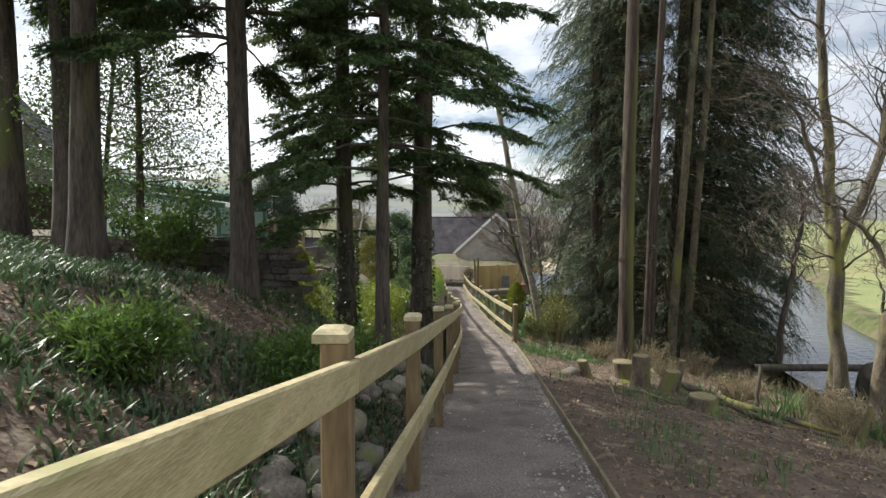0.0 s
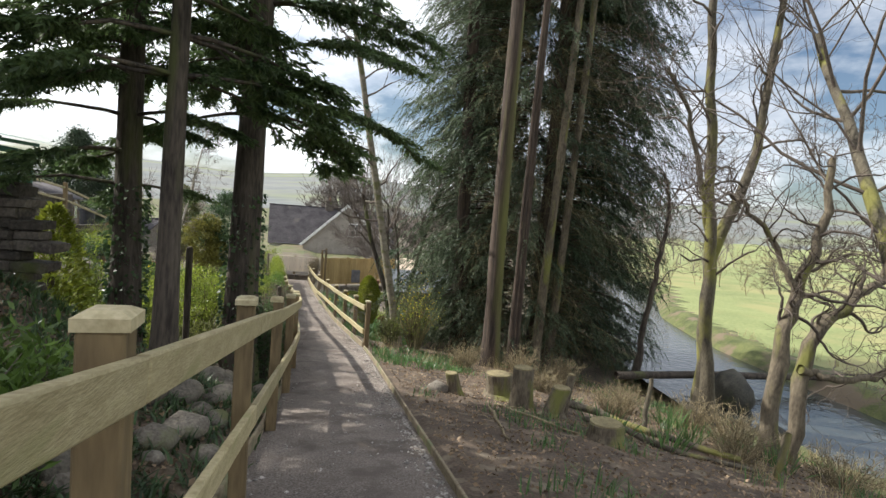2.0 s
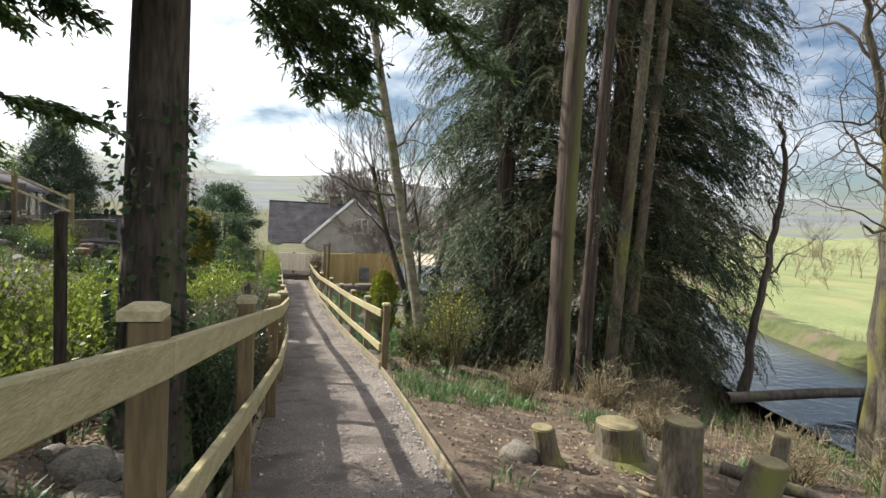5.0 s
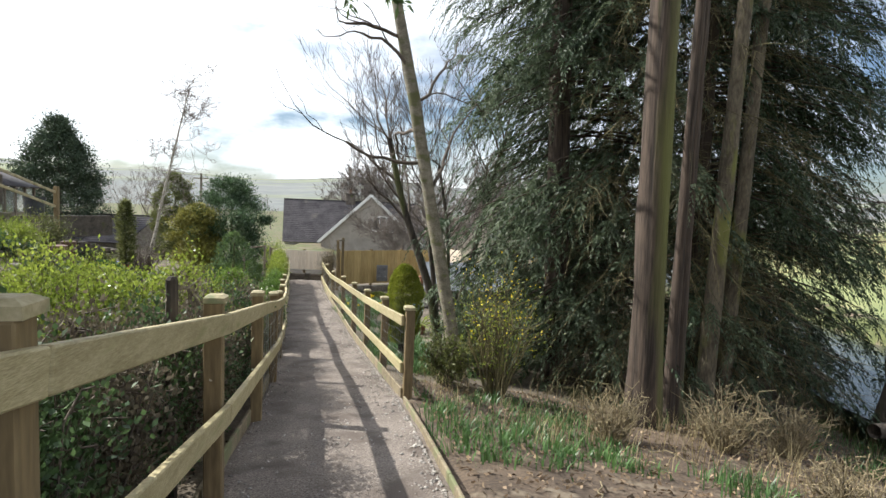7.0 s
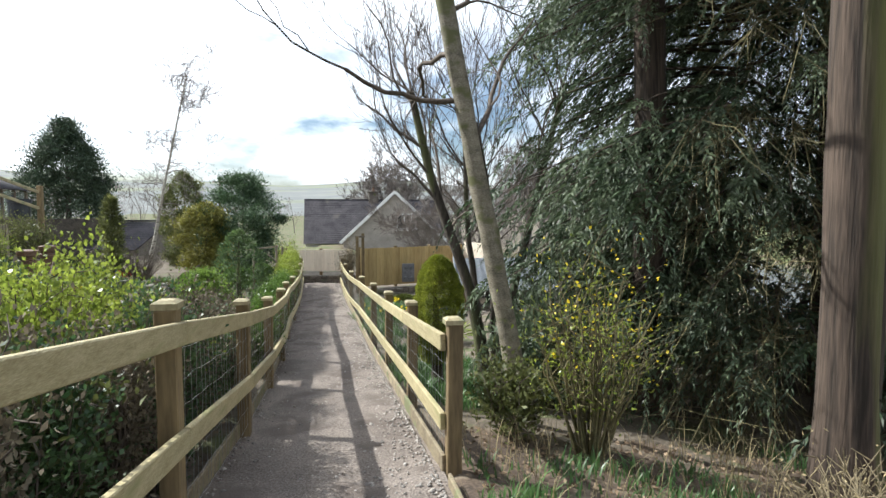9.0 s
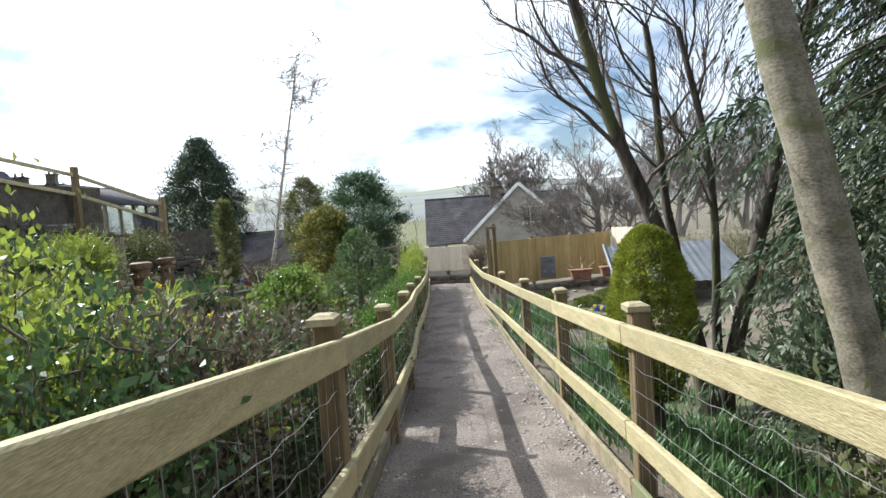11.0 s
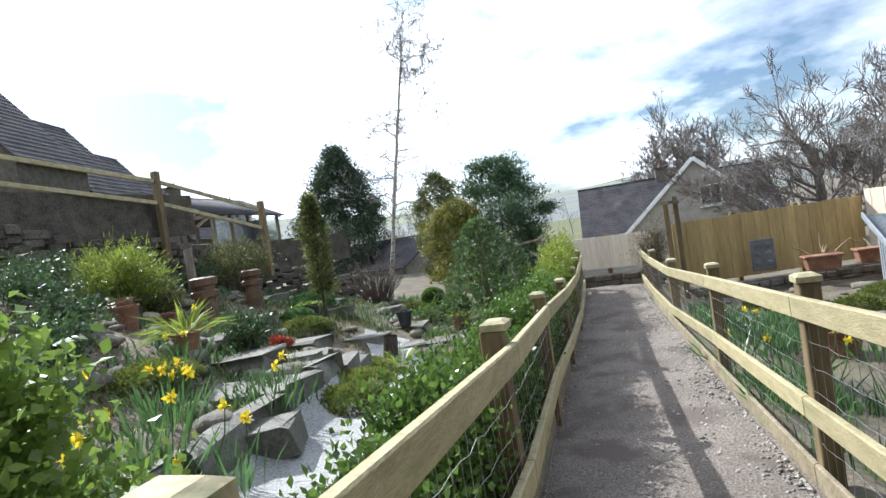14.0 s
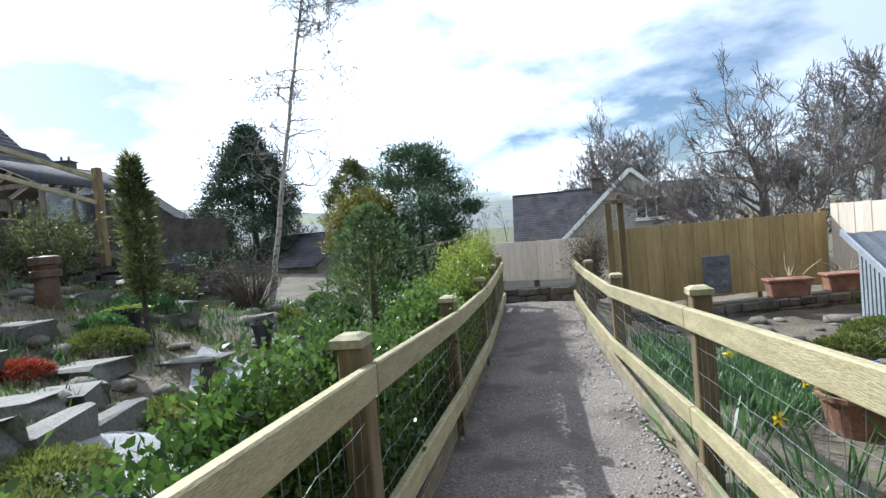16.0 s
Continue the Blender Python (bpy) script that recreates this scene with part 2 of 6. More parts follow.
M["old_wood"] = surface("silvered old timber", (0.1, 0.08, 0.06), (0.26, 0.215, 0.165), 6, 0.9, 0.4, 40, stretch_z=0.2, vary=0.2)
M["green_paint"] = surface("faded green paint", (0.05, 0.13, 0.09), (0.1, 0.21, 0.155), 2, 0.6, 0.1, 20)
M["teal_sheet"] = surface("pale teal roof sheet", (0.3, 0.46, 0.42), (0.45, 0.6, 0.55), 1.5, 0.5, 0.1, 20)
M["frosted_pane"] = surface("dusty white panes", (0.5, 0.56, 0.55), (0.68, 0.74, 0.72), 1.5, 0.3, 0.05, 20)
M["shed_panel"] = surface("grey corrugated sheet", (0.17, 0.185, 0.21), (0.28, 0.3, 0.33), 2, 0.75, 0.2, 20)
M["cut_wood"] = surface("cut wood face", (0.17, 0.14, 0.075), (0.32, 0.265, 0.14), 10, 0.85, 0.3, 60)
M["wire"] = surface("galvanised wire", (0.3, 0.3, 0.3), (0.5, 0.5, 0.5), 8, 0.4, 0, 30, metallic=0.8)
M["plaque"] = surface("grey slate plaque", (0.1, 0.1, 0.105), (0.2, 0.2, 0.205), 5, 0.7, 0.5, 40)
M["black_plastic"] = surface("black plastic", (0.012, 0.013, 0.014), (0.03, 0.032, 0.035), 3, 0.4, 0.1, 40)


def plain_glass(name, tint):
    m = bpy.data.materials.new(name)
    m.use_nodes = True
    b = m.node_tree.nodes["Principled BSDF"]
    b.inputs["Base Color"].default_value = (*tint, 1)
    b.inputs["Roughness"].default_value, b.inputs["Transmission Weight"].default_value = 0.05, 0.9
    return m


M["glass"] = plain_glass("window glass", (0.85, 0.92, 0.9))


def stream_water():
    m = bpy.data.materials.new("shallow stream water")
    m.use_nodes = True
    n, l = m.node_tree.nodes, m.node_tree.links
    b = n["Principled BSDF"]
    b.inputs["Base Color"].default_value = (0.05, 0.055, 0.05, 1)
    b.inputs["Roughness"].default_value = 0.08
    geo, t, bump = n.new("ShaderNodeNewGeometry"), n.new("ShaderNodeTexNoise"), n.new("ShaderNodeBump")
    t.inputs["Scale"].default_value, t.inputs["Detail"].default_value = 3.5, 5
    l.new(geo.outputs["Position"], t.inputs["Vector"])
    l.new(t.outputs["Fac"], bump.inputs["Height"])
    bump.inputs["Strength"].default_value, bump.inputs["Distance"].default_value = 0.35, 0.06
    l.new(bump.outputs[0], b.inputs["Normal"])
    return m


M["water"] = stream_water()

# ---- building helpers ----
rng = np.random.default_rng(7)


def linked(name, mesh, material, parent=None, label="", category="", group="", kind="", smooth=False):
    if material is not None:
        mesh.materials.append(material)
    if smooth:
        mesh.polygons.foreach_set("use_smooth", np.ones(len(mesh.polygons), bool))
    ob = new(name, mesh)
    if parent is not None:
        ob.parent = parent
    return tagged(ob, label, category, group, kind)


def thing(name, x, y, z, label, category, group="", kind="", turn=0.0):
    ob = new(name)
    ob.empty_display_size = 0.1
    ob.matrix_basis = pose(x, y, z, 0, 0, turn)
    return tagged(ob, label, category, group, kind)


def mesh_of(verts, faces, name="mesh"):
    """A mesh of vertex rows and equal-sided faces."""
    verts, faces = np.asarray(verts, np.float32), np.asarray(faces, np.int32)
    me = bpy.data.meshes.new(name)
    k = faces.shape[1]
    me.vertices.add(len(verts)), me.loops.add(faces.size), me.polygons.add(len(faces))
    me.vertices.foreach_set("co", verts.ravel())
    me.loops.foreach_set("vertex_index", faces.ravel())
    me.polygons.foreach_set("loop_start", np.arange(0, faces.size, k, dtype=np.int32))
    me.polygons.foreach_set("loop_total", np.full(len(faces), k, np.int32))
    me.update(calc_edges=True)
    return me


def part(name, bm, material, parent, label=""):
    me = bpy.data.meshes.new(name)
    bm.to_mesh(me)
    bm.free()
    return linked(name, me, material, parent, label)


def box(sx, sy, sz, at=(0, 0, 0), bevel=0.0, turn=None, bm=None):
    """A bevelled block, its base centre at 'at'."""
    own = bmesh.new()
    bmesh.ops.create_cube(own, size=1)
    for v in own.verts:
        v.co = Vector((v.co.x * sx, v.co.y * sy, (v.co.z + 0.5) * sz))
    if bevel:
        bmesh.ops.bevel(own, geom=list(own.edges), offset=bevel, segments=1, affect="EDGES")
    m = Matrix.Translation(at) @ (turn if turn is not None else Matrix())
    bmesh.ops.transform(own, matrix=m, verts=list(own.verts))
    if bm is None:
        return own
    me = bpy.data.meshes.new("tmp")
    own.to_mesh(me)
    own.free()
    bm.from_mesh(me)
    bpy.data.meshes.remove(me)
    return bm


def beam(a, b, w, h, bevel=0.006):
    """A board from a to b; w is its thickness, h its height."""
    a, b = Vector(a), Vector(b)
    d = b - a
    yaw = math.atan2(d.y, d.x)
    pitch = -math.atan2(d.z, math.hypot(d.x, d.y))
    bm = box(d.length, w, h, (0, 0, -h / 2), bevel)
    m = Matrix.Translation((a + b) / 2) @ Matrix.Rotation(yaw, 4, "Z") @ Matrix.Rotation(pitch, 4, "Y")
    bmesh.ops.transform(bm, matrix=m, verts=list(bm.verts))
    return bm


def lathe(profile, segments=16):
    """A turned body from (radius, height) rows."""
    bm = bmesh.new()
    rings = []
    for r, z in profile:
        rings.append([bm.verts.new((r * math.cos(a), r * math.sin(a), z)) for a in (2 * math.pi * i / segments for i in range(segments))])
    for lo, hi in zip(rings, rings[1:]):
        for i in range(segments):
            bm.faces.new((lo[i], lo[(i + 1) % segments], hi[(i + 1) % segments], hi[i]))
    bm.faces.new(list(reversed(rings[0]))), bm.faces.new(rings[-1])
    return bm


class Tubes:
    """Collects tapered tubes along polylines into one mesh."""

    def __init__(self):
        self.v, self.f, self.n = [], [], 0

    def add(self, pts, radii, sides=5, rough=0.0):
        pts, radii = np.asarray(pts, float), np.asarray(radii, float)
        k = len(pts)
        tang = np.gradient(pts, axis=0)
        tang /= np.linalg.norm(tang, axis=1)[:, None] + 1e-9
        ref = np.eye(3)[np.argmin(np.abs(tang).max(axis=0))][None]
        u = np.cross(tang, ref)
        u /= np.linalg.norm(u, axis=1)[:, None] + 1e-9
        w = np.cross(tang, u)
        a = 2 * np.pi * np.arange(sides) / sides
        rr = radii[:, None] * (1 + rough * rng.normal(size=(k, sides)))
        ring = pts[:, None] + rr[..., None] * (np.cos(a)[None, :, None] * u[:, None] + np.sin(a)[None, :, None] * w[:, None])
        self.v.append(ring.reshape(-1, 3))
        i, j = np.meshgrid(np.arange(k - 1), np.arange(sides), indexing="ij")
        j2 = (j + 1) % sides
        self.f.append((self.n + np.stack([i * sides + j, i * sides + j2, (i + 1) * sides + j2, (i + 1) * sides + j], -1)).reshape(-1, 4))
        self.n += k * sides

    def mesh(self):
        return mesh_of(np.concatenate(self.v), np.concatenate(self.f))


def leaves(at, way, length, width, droop=0.0, fold=0.2):
    """Diamond leaves at points, pointing along ways. Arrays in, (verts, quads) out."""
    n = len(at)
    way = way / (np.linalg.norm(way, axis=1)[:, None] + 1e-9)
    side = np.cross(way, rng.normal(size=(n, 3)))
    side /= np.linalg.norm(side, axis=1)[:, None] + 1e-9
    up = np.cross(side, way)
    ln = (length * rng.uniform(0.65, 1.3, n))[:, None]
    wd = (width * rng.uniform(0.65, 1.3, n))[:, None]
    mid = at + way * ln * 0.5
    tip = at + way * ln
    tip[:, 2] -= droop * ln[:, 0]
    v = np.stack([at, mid + side * wd / 2 + up * fold * wd, tip, mid - side * wd / 2 + up * fold * wd], 1).reshape(-1, 3)
    return v, np.arange(4 * n).reshape(-1, 4)


def joined(pieces):
    vs, fs, n = [], [], 0
    for v, f in pieces:
        vs.append(v), fs.append(f + n)
        n += len(v)
    return mesh_of(np.concatenate(vs), np.concatenate(fs))


def unit(n):
    d = rng.normal(size=(n, 3))
    return d / np.linalg.norm(d, axis=1)[:, None]


def smooth(a, b, x):
    t = np.clip((np.asarray(x, float) - a) / (b - a), 0, 1)
    return t * t * (3 - 2 * t)


# ---- the lie of the land ----
PATH_Y = [-6, -3, 0, 2.4, 6, 9, 12.7, 16.4, 19.7, 22, 25, 30, 40]
PATH_Z = [1.0, 0.5, 0, -0.45, -1.03, -1.53, -2.0, -2.44, -2.76, -2.87, -2.9, -2.8, -3.2]
LEFT_Y = [-6, 0, 3.7, 6.3, 9.3, 12.5, 14.5, 17.6, 22.6, 25.4, 29.5]
LEFT_X = [-1.0, -0.66, -0.37, -0.11, 0.15, 0.27, 0.33, 0.29, 0.08, 0.03, -0.17]
RIGHT_Y = [-6, 0, 3.7, 6.4, 9.2, 12.2, 14.4, 17.6, 22.4, 24.7, 28, 29.5]
RIGHT_X = [0.45, 0.86, 1.17, 1.4, 1.63, 1.8, 1.87, 1.77, 1.56, 1.38, 1.15, 1.1]


def eased(y, ys, vs):
    y = np.asarray(y, float)
    return sum(np.interp(y + d, ys, vs) for d in (-0.9, -0.45, 0, 0.45, 0.9)) / 5


def path_z(y):
    return eased(y, PATH_Y, PATH_Z)


def left_x(y):
    return eased(y, LEFT_Y, LEFT_X)


def right_x(y):
    return eased(y, RIGHT_Y, RIGHT_X)


WATER_Z = -3.12


def stream_x(y):
    y = np.asarray(y, float)
    return 11.3 + 0.30 * (y - 10) + 0.6 * np.sin(y * 0.25) + np.maximum(0, y - 24) * 0.25


def wave(x, y):
    return (np.sin(x * 1.7 + 0.6 * y) * np.cos(y * 1.3 - x * 0.4) + 0.5 * np.sin(x * 3.9 + 1.0) * np.sin(y * 4.3))


def ground_z(x, y):
    x, y = np.asarray(x, float), np.asarray(y, float)
    base = path_z(np.clip(y, -6, 32))
    dl = np.maximum(0, left_x(y) - 0.12 - x)
    dr = np.maximum(0, x - right_x(y) - 0.1)
    wood = 1 - smooth(8.0, 12.0, y)
    bank = 0.58 * np.minimum(dl, 2.6) + 0.2 * np.clip(dl - 2.6, 0, 7)
    slope = 0.30 * (1 - smooth(25, 33, y)) + 0.05
    garden = -0.12 * smooth(0, 0.6, dl) + slope * np.clip(dl - 2.8, 0, 8)
    terrace = smooth(16, 18.5, y) * (1 - smooth(21.5, 24.5, y))
    garden = garden + terrace * (0.28 * smooth(0.4, 1.2, dl) + 0.36 * smooth(1.5, 2.3, dl))
    zl = wood * bank + (1 - wood) * garden
    near = 1 - smooth(15, 18, y)
    zr = near * (-0.14 * np.minimum(dr, 2.2) - 0.19 * np.clip(dr - 2.2, 0, 5)) - (1 - near) * (0.12 * smooth(0, 0.5, dr) + 0.16 * smooth(0.3, 1.2, dr))
    z = base + np.where(dl > 0, zl, zr)
    off = np.abs(x - stream_x(y))
    field = WATER_Z + 0.42 + 0.012 * np.clip(x - 14, 0, 60)
    far_side = smooth(0, 2.0, x - stream_x(y))
    z = z * (1 - far_side) + field * far_side
    bed = 1 - smooth(1.1, 2.3, off)
    z = z * (1 - bed) + (WATER_Z - 0.28) * bed
    rough = smooth(0.02, 0.6, dl) + smooth(0.05, 0.8, dr)
    z = z + 0.045 * wave(x, y) * np.clip(rough, 0, 1) * (1 - far_side * 0.6)
    r = np.hypot(x, y - 20)
    far = smooth(40, 110, r)
    turn = np.arctan2(x, y - 20)
    ridge = 0.055 + 0.032 * smooth(0.05, -0.9, turn) + 0.008 * np.sin(turn * 7 + 1) + 0.004 * np.sin(turn * 19)
    hill = -4.0 + np.clip(r - 110, 0, 1300) * ridge
    return z * (1 - far) + hill * far


def gz(x, y):
    return float(ground_z(x, y))


# ---- ground, path, stream ----
def build_ground():
    def spread(lo, hi, step):
        inner = np.arange(lo, hi, step)
        out = step * 1.16 ** np.arange(1, 62)
        out = np.cumsum(np.minimum(out, 160.0))
        return np.concatenate([(lo - out)[::-1], inner, hi + out])

    xs, ys = spread(-13, 16, 0.13), spread(-4, 33, 0.15)
    gx, gy = np.meshgrid(xs, ys, indexing="ij")
    z = ground_z(gx, gy)
    on_path = (gx > left_x(gy) - 0.1) & (gx < right_x(gy) + 0.06) & (gy < 29.7) & (gy > -6)
    z = np.where(on_path, z - 0.05, z)
    nx, ny = len(xs), len(ys)
    i, j = np.meshgrid(np.arange(nx - 1), np.arange(ny - 1), indexing="ij")
    f = np.stack([i * ny + j, (i + 1) * ny + j, (i + 1) * ny + j + 1, i * ny + j + 1], -1).reshape(-1, 4)
    me = mesh_of(np.stack([gx, gy, z], -1).reshape(-1, 3), f)
    for k in ("soil", "garden_soil", "bank", "field", "hazed_moor"):
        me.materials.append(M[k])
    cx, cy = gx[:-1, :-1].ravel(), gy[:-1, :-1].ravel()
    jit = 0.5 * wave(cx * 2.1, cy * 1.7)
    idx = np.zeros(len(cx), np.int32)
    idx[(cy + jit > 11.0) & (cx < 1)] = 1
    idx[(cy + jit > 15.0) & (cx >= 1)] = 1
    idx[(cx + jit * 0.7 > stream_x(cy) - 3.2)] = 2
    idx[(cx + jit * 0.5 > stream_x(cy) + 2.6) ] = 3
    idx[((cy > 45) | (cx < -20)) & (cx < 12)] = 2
    # far slopes take the colour with haze painted in
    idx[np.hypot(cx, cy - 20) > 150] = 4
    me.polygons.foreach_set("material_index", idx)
    linked("ground", me, None, None, "sloping earth bank, gardens, meadow and far moorland", "ground", kind="structure", smooth=True)


build_ground()


def build_path():
    ys = np.arange(-5.5, 29.75, 0.12)
    rows, n = [], 13
    for y in ys:
        a, b = float(left_x(y)), float(right_x(y))
        s = np.linspace(0, 1, n)
        x = a + (b - a) * s
        z = path_z(y) + 0.008 * wave(x * 2.3, y * 2.1) + 0.015 * np.sin(np.pi * s) + 0.004 * rng.normal(size=n)
        rows.append(np.stack([x, np.full(n, y), z], -1))
    v = np.concatenate(rows)
    i, j = np.meshgrid(np.arange(len(ys) - 1), np.arange(n - 1), indexing="ij")
    f = np.stack([i * n + j, i * n + j + 1, (i + 1) * n + j + 1, (i + 1) * n + j], -1).reshape(-1, 4)
    linked("path", mesh_of(v, f), M["path"], None, "narrow sloping path of trodden brown-grey gravel", "path", kind="structure", smooth=True)


build_path()


def build_water():
    ys = np.arange(-30, 60, 1.0)
    v = np.concatenate([np.stack([stream_x(ys) + s, ys, np.full(len(ys), WATER_Z)], -1)[:, None] for s in (-3.0, 3.0)], 1).reshape(-1, 3)
    k = np.arange(len(ys) - 1)
    linked("stream", mesh_of(v, np.stack([2 * k, 2 * k + 1, 2 * k + 3, 2 * k + 2], -1)), M["water"], None, "shallow stream reflecting the bright sky", "stream", kind="structure")


build_water()

# ---- post and rail fences ----
def build_post(parent, x, y, z, height, cap=True, w=0.1):
    lean = Matrix.Rotation(random.uniform(-0.012, 0.012), 4, "X") @ Matrix.Rotation(random.uniform(-0.012, 0.012), 4, "Y")
    p = part("post", box(w, w, height + 0.35, (x, y, z - 0.35), 0.006, lean), M["post_wood"], parent)
    if cap:
        bm = bmesh.new()
        c = w / 2 + 0.01
        lo = [bm.verts.new((x + sx * c, y + sy * c, z + height + dz)) for dz in (0, 0.03) for sx, sy in ((-1, -1), (1, -1), (1, 1), (-1, 1))]
        t = c * 0.6
        top = [bm.verts.new((x + sx * t, y + sy * t, z + height + 0.044)) for sx, sy in ((-1, -1), (1, -1), (1, 1), (-1, 1))]
        rings = [lo[:4], lo[4:], top]
        for a, b in zip(rings, rings[1:]):
            for i in range(4):
                bm.faces.new((a[i], a[(i + 1) % 4], b[(i + 1) % 4], b[i]))
        bm.faces.new(top), bm.faces.new(list(reversed(lo[:4])))
        part("cap", bm, M["cap_wood"], p, "weathered chamfered cap")


def netting(parent, ends, lo, hi, cell=0.1):
    """Wire stock netting between two posts' feet."""
    t = Tubes()
    (x0, y0), (x1, y1) = ends
    n = max(2, int(math.hypot(x1 - x0, y1 - y0) / cell))
    s = np.linspace(0, 1, n + 1)
    xs, ys = x0 + (x1 - x0) * s, y0 + (y1 - y0) * s
    zs = path_z(ys)
    for h in np.linspace(lo, hi, 7):
        t.add(np.stack([xs, ys, zs + h + 0.006 * rng.normal(size=n + 1)], -1), np.full(n + 1, 0.0016), 3)
    for k in range(n + 1):
        hh = np.linspace(lo, hi, 4)
        t.add(np.stack([xs[k] + 0.004 * rng.normal(size=4), np.full(4, ys[k]) + 0.006 * rng.normal(size=4), zs[k] + hh], -1), np.full(4, 0.0013), 3)
    linked("wire_netting", t.mesh(), M["wire"], parent, "sagging galvanised wire netting")


def build_fence(post_x, board_x, ys, side, tops, label, nets=None):
    """Posts, two rails on their path side and an edging board; tops gives the caps' height along y."""
    fence = thing("post_and_rail_fence", float(post_x(ys[0])), ys[0], float(path_z(ys[0])), label, "fence")
    inv = fence.matrix_basis.inverted()
    cap_h = {y: float(np.interp(y, *tops)) + random.uniform(-0.012, 0.012) for y in ys}
    for y in ys:
        build_post(fence, float(post_x(y)), y, float(path_z(y)) - 0.02, cap_h[y] - 0.04)
    for a, b in zip(ys, ys[1:]):
        xa, xb = float(post_x(a)) - side * 0.068, float(post_x(b)) - side * 0.068
        za, zb = float(path_z(a)), float(path_z(b))
        gap = 0.004
        for drop, nm in ((0.185, "top_rail"), (0.72, "lower_rail")):
            part(nm, beam((xa, a + gap, za + cap_h[a] - drop), (xb, b - gap, zb + cap_h[b] - drop), 0.04, 0.115), M["new_wood"], fence)
        wa, wb = float(board_x(a)), float(board_x(b))
        part("edging_board", beam((wa, a + gap, za + 0.04), (wb, b - gap, zb + 0.04), 0.03, 0.15), M["board"], fence)
        if nets and nets[0] < b < nets[1]:
            netting(fence, ((xa + side * 0.026, a), (xb + side * 0.026, b)), 0.1, min(cap_h[a], cap_h[b]) - 0.2)
    for ob in fence.children:
        ob.matrix_parent_inverse = inv


FENCE_Y = [-3, 0, 1.8, 3.8, 5.7, 8, 9.8, 11.7, 13.8, 15.7, 17.6, 19.5, 21.5, 25.4, 29.5]
FENCE_X = [-0.75, -0.52, -0.37, -0.21, -0.05, 0.1, 0.23, 0.33, 0.36, 0.36, 0.31, 0.26, 0.13, 0.03, -0.17]


def fence_x(y):
    return np.interp(y, FENCE_Y, FENCE_X)


def right_post_x(y):
    return right_x(y) + 0.06


LEFT_POSTS = [-2.1, -0.12, 1.82, 3.8, 5.75, 7.8, 9.75, 11.7, 13.72, 15.66, 17.58, 19.48, 21.5, 23.5, 25.5, 27.4, 29.2]
RIGHT_POSTS = [14.4, 16.33, 18.27, 20.35, 22.75, 25.2, 27.3, 29.3]
build_fence(fence_x, left_x, LEFT_POSTS, -1, ([0, 4, 6, 9.8, 12, 14, 16, 17.6, 19.5, 21.5, 23.5, 25.5, 29], [1.28, 1.3, 1.32, 1.32, 1.28, 1.25, 1.17, 1.11, 1.14, 1.11, 1.02, 0.97, 0.92]), "new pale softwood post and rail fence along the path", nets=(14, 30))
build_fence(right_post_x, right_x, RIGHT_POSTS, 1, ([14.4, 16.3, 20.3, 22.9, 25.4, 29], [1.07, 1.11, 1.14, 1.06, 0.95, 0.88]), "new pale softwood rail fence with wire netting", nets=(14, 30))

edging = thing("path_edging", float(right_x(0)), 0, 0, "thin weathered timber edging beside the path", "edging", kind="structure")
for y0 in np.arange(-5, 14.2, 2.4):
    y1 = min(y0 + 2.39, 14.3)
    for k in range(2):
        a, b = y0 + (y1 - y0) * k / 2, y0 + (y1 - y0) * (k + 1) / 2 - 0.003
        p = part("board", beam((float(right_x(a)), a, float(path_z(a)) + 0.01), (float(right_x(b)), b, float(path_z(b)) + 0.01), 0.028, 0.12), M["board"], edging)
        p.matrix_parent_inverse = edging.matrix_basis.inverted()


# ---- trees ----
def trunk_line(base, height, lean=(0, 0), bend=0.1, n=10):
    s = np.linspace(0, 1, n)
    x = base[0] + lean[0] * s * height + bend * np.sin(s * 2.6 + base[0]) * s
    y = base[1] + lean[1] * s * height + bend * np.cos(s * 2.1 + base[1]) * s
    return np.stack([x, y, base[2] - 0.15 + s * (height + 0.15)], -1)


def flare(n, r, tip, foot=1.5):
    s = np.linspace(0, 1, n)
    return r * (1 - s) + tip * s + r * (foot - 1) * np.exp(-s * n * 1.1)


def place_all(root):
    inv = root.matrix_basis.inverted()
    for o in root.children:
        o.matrix_parent_inverse = inv


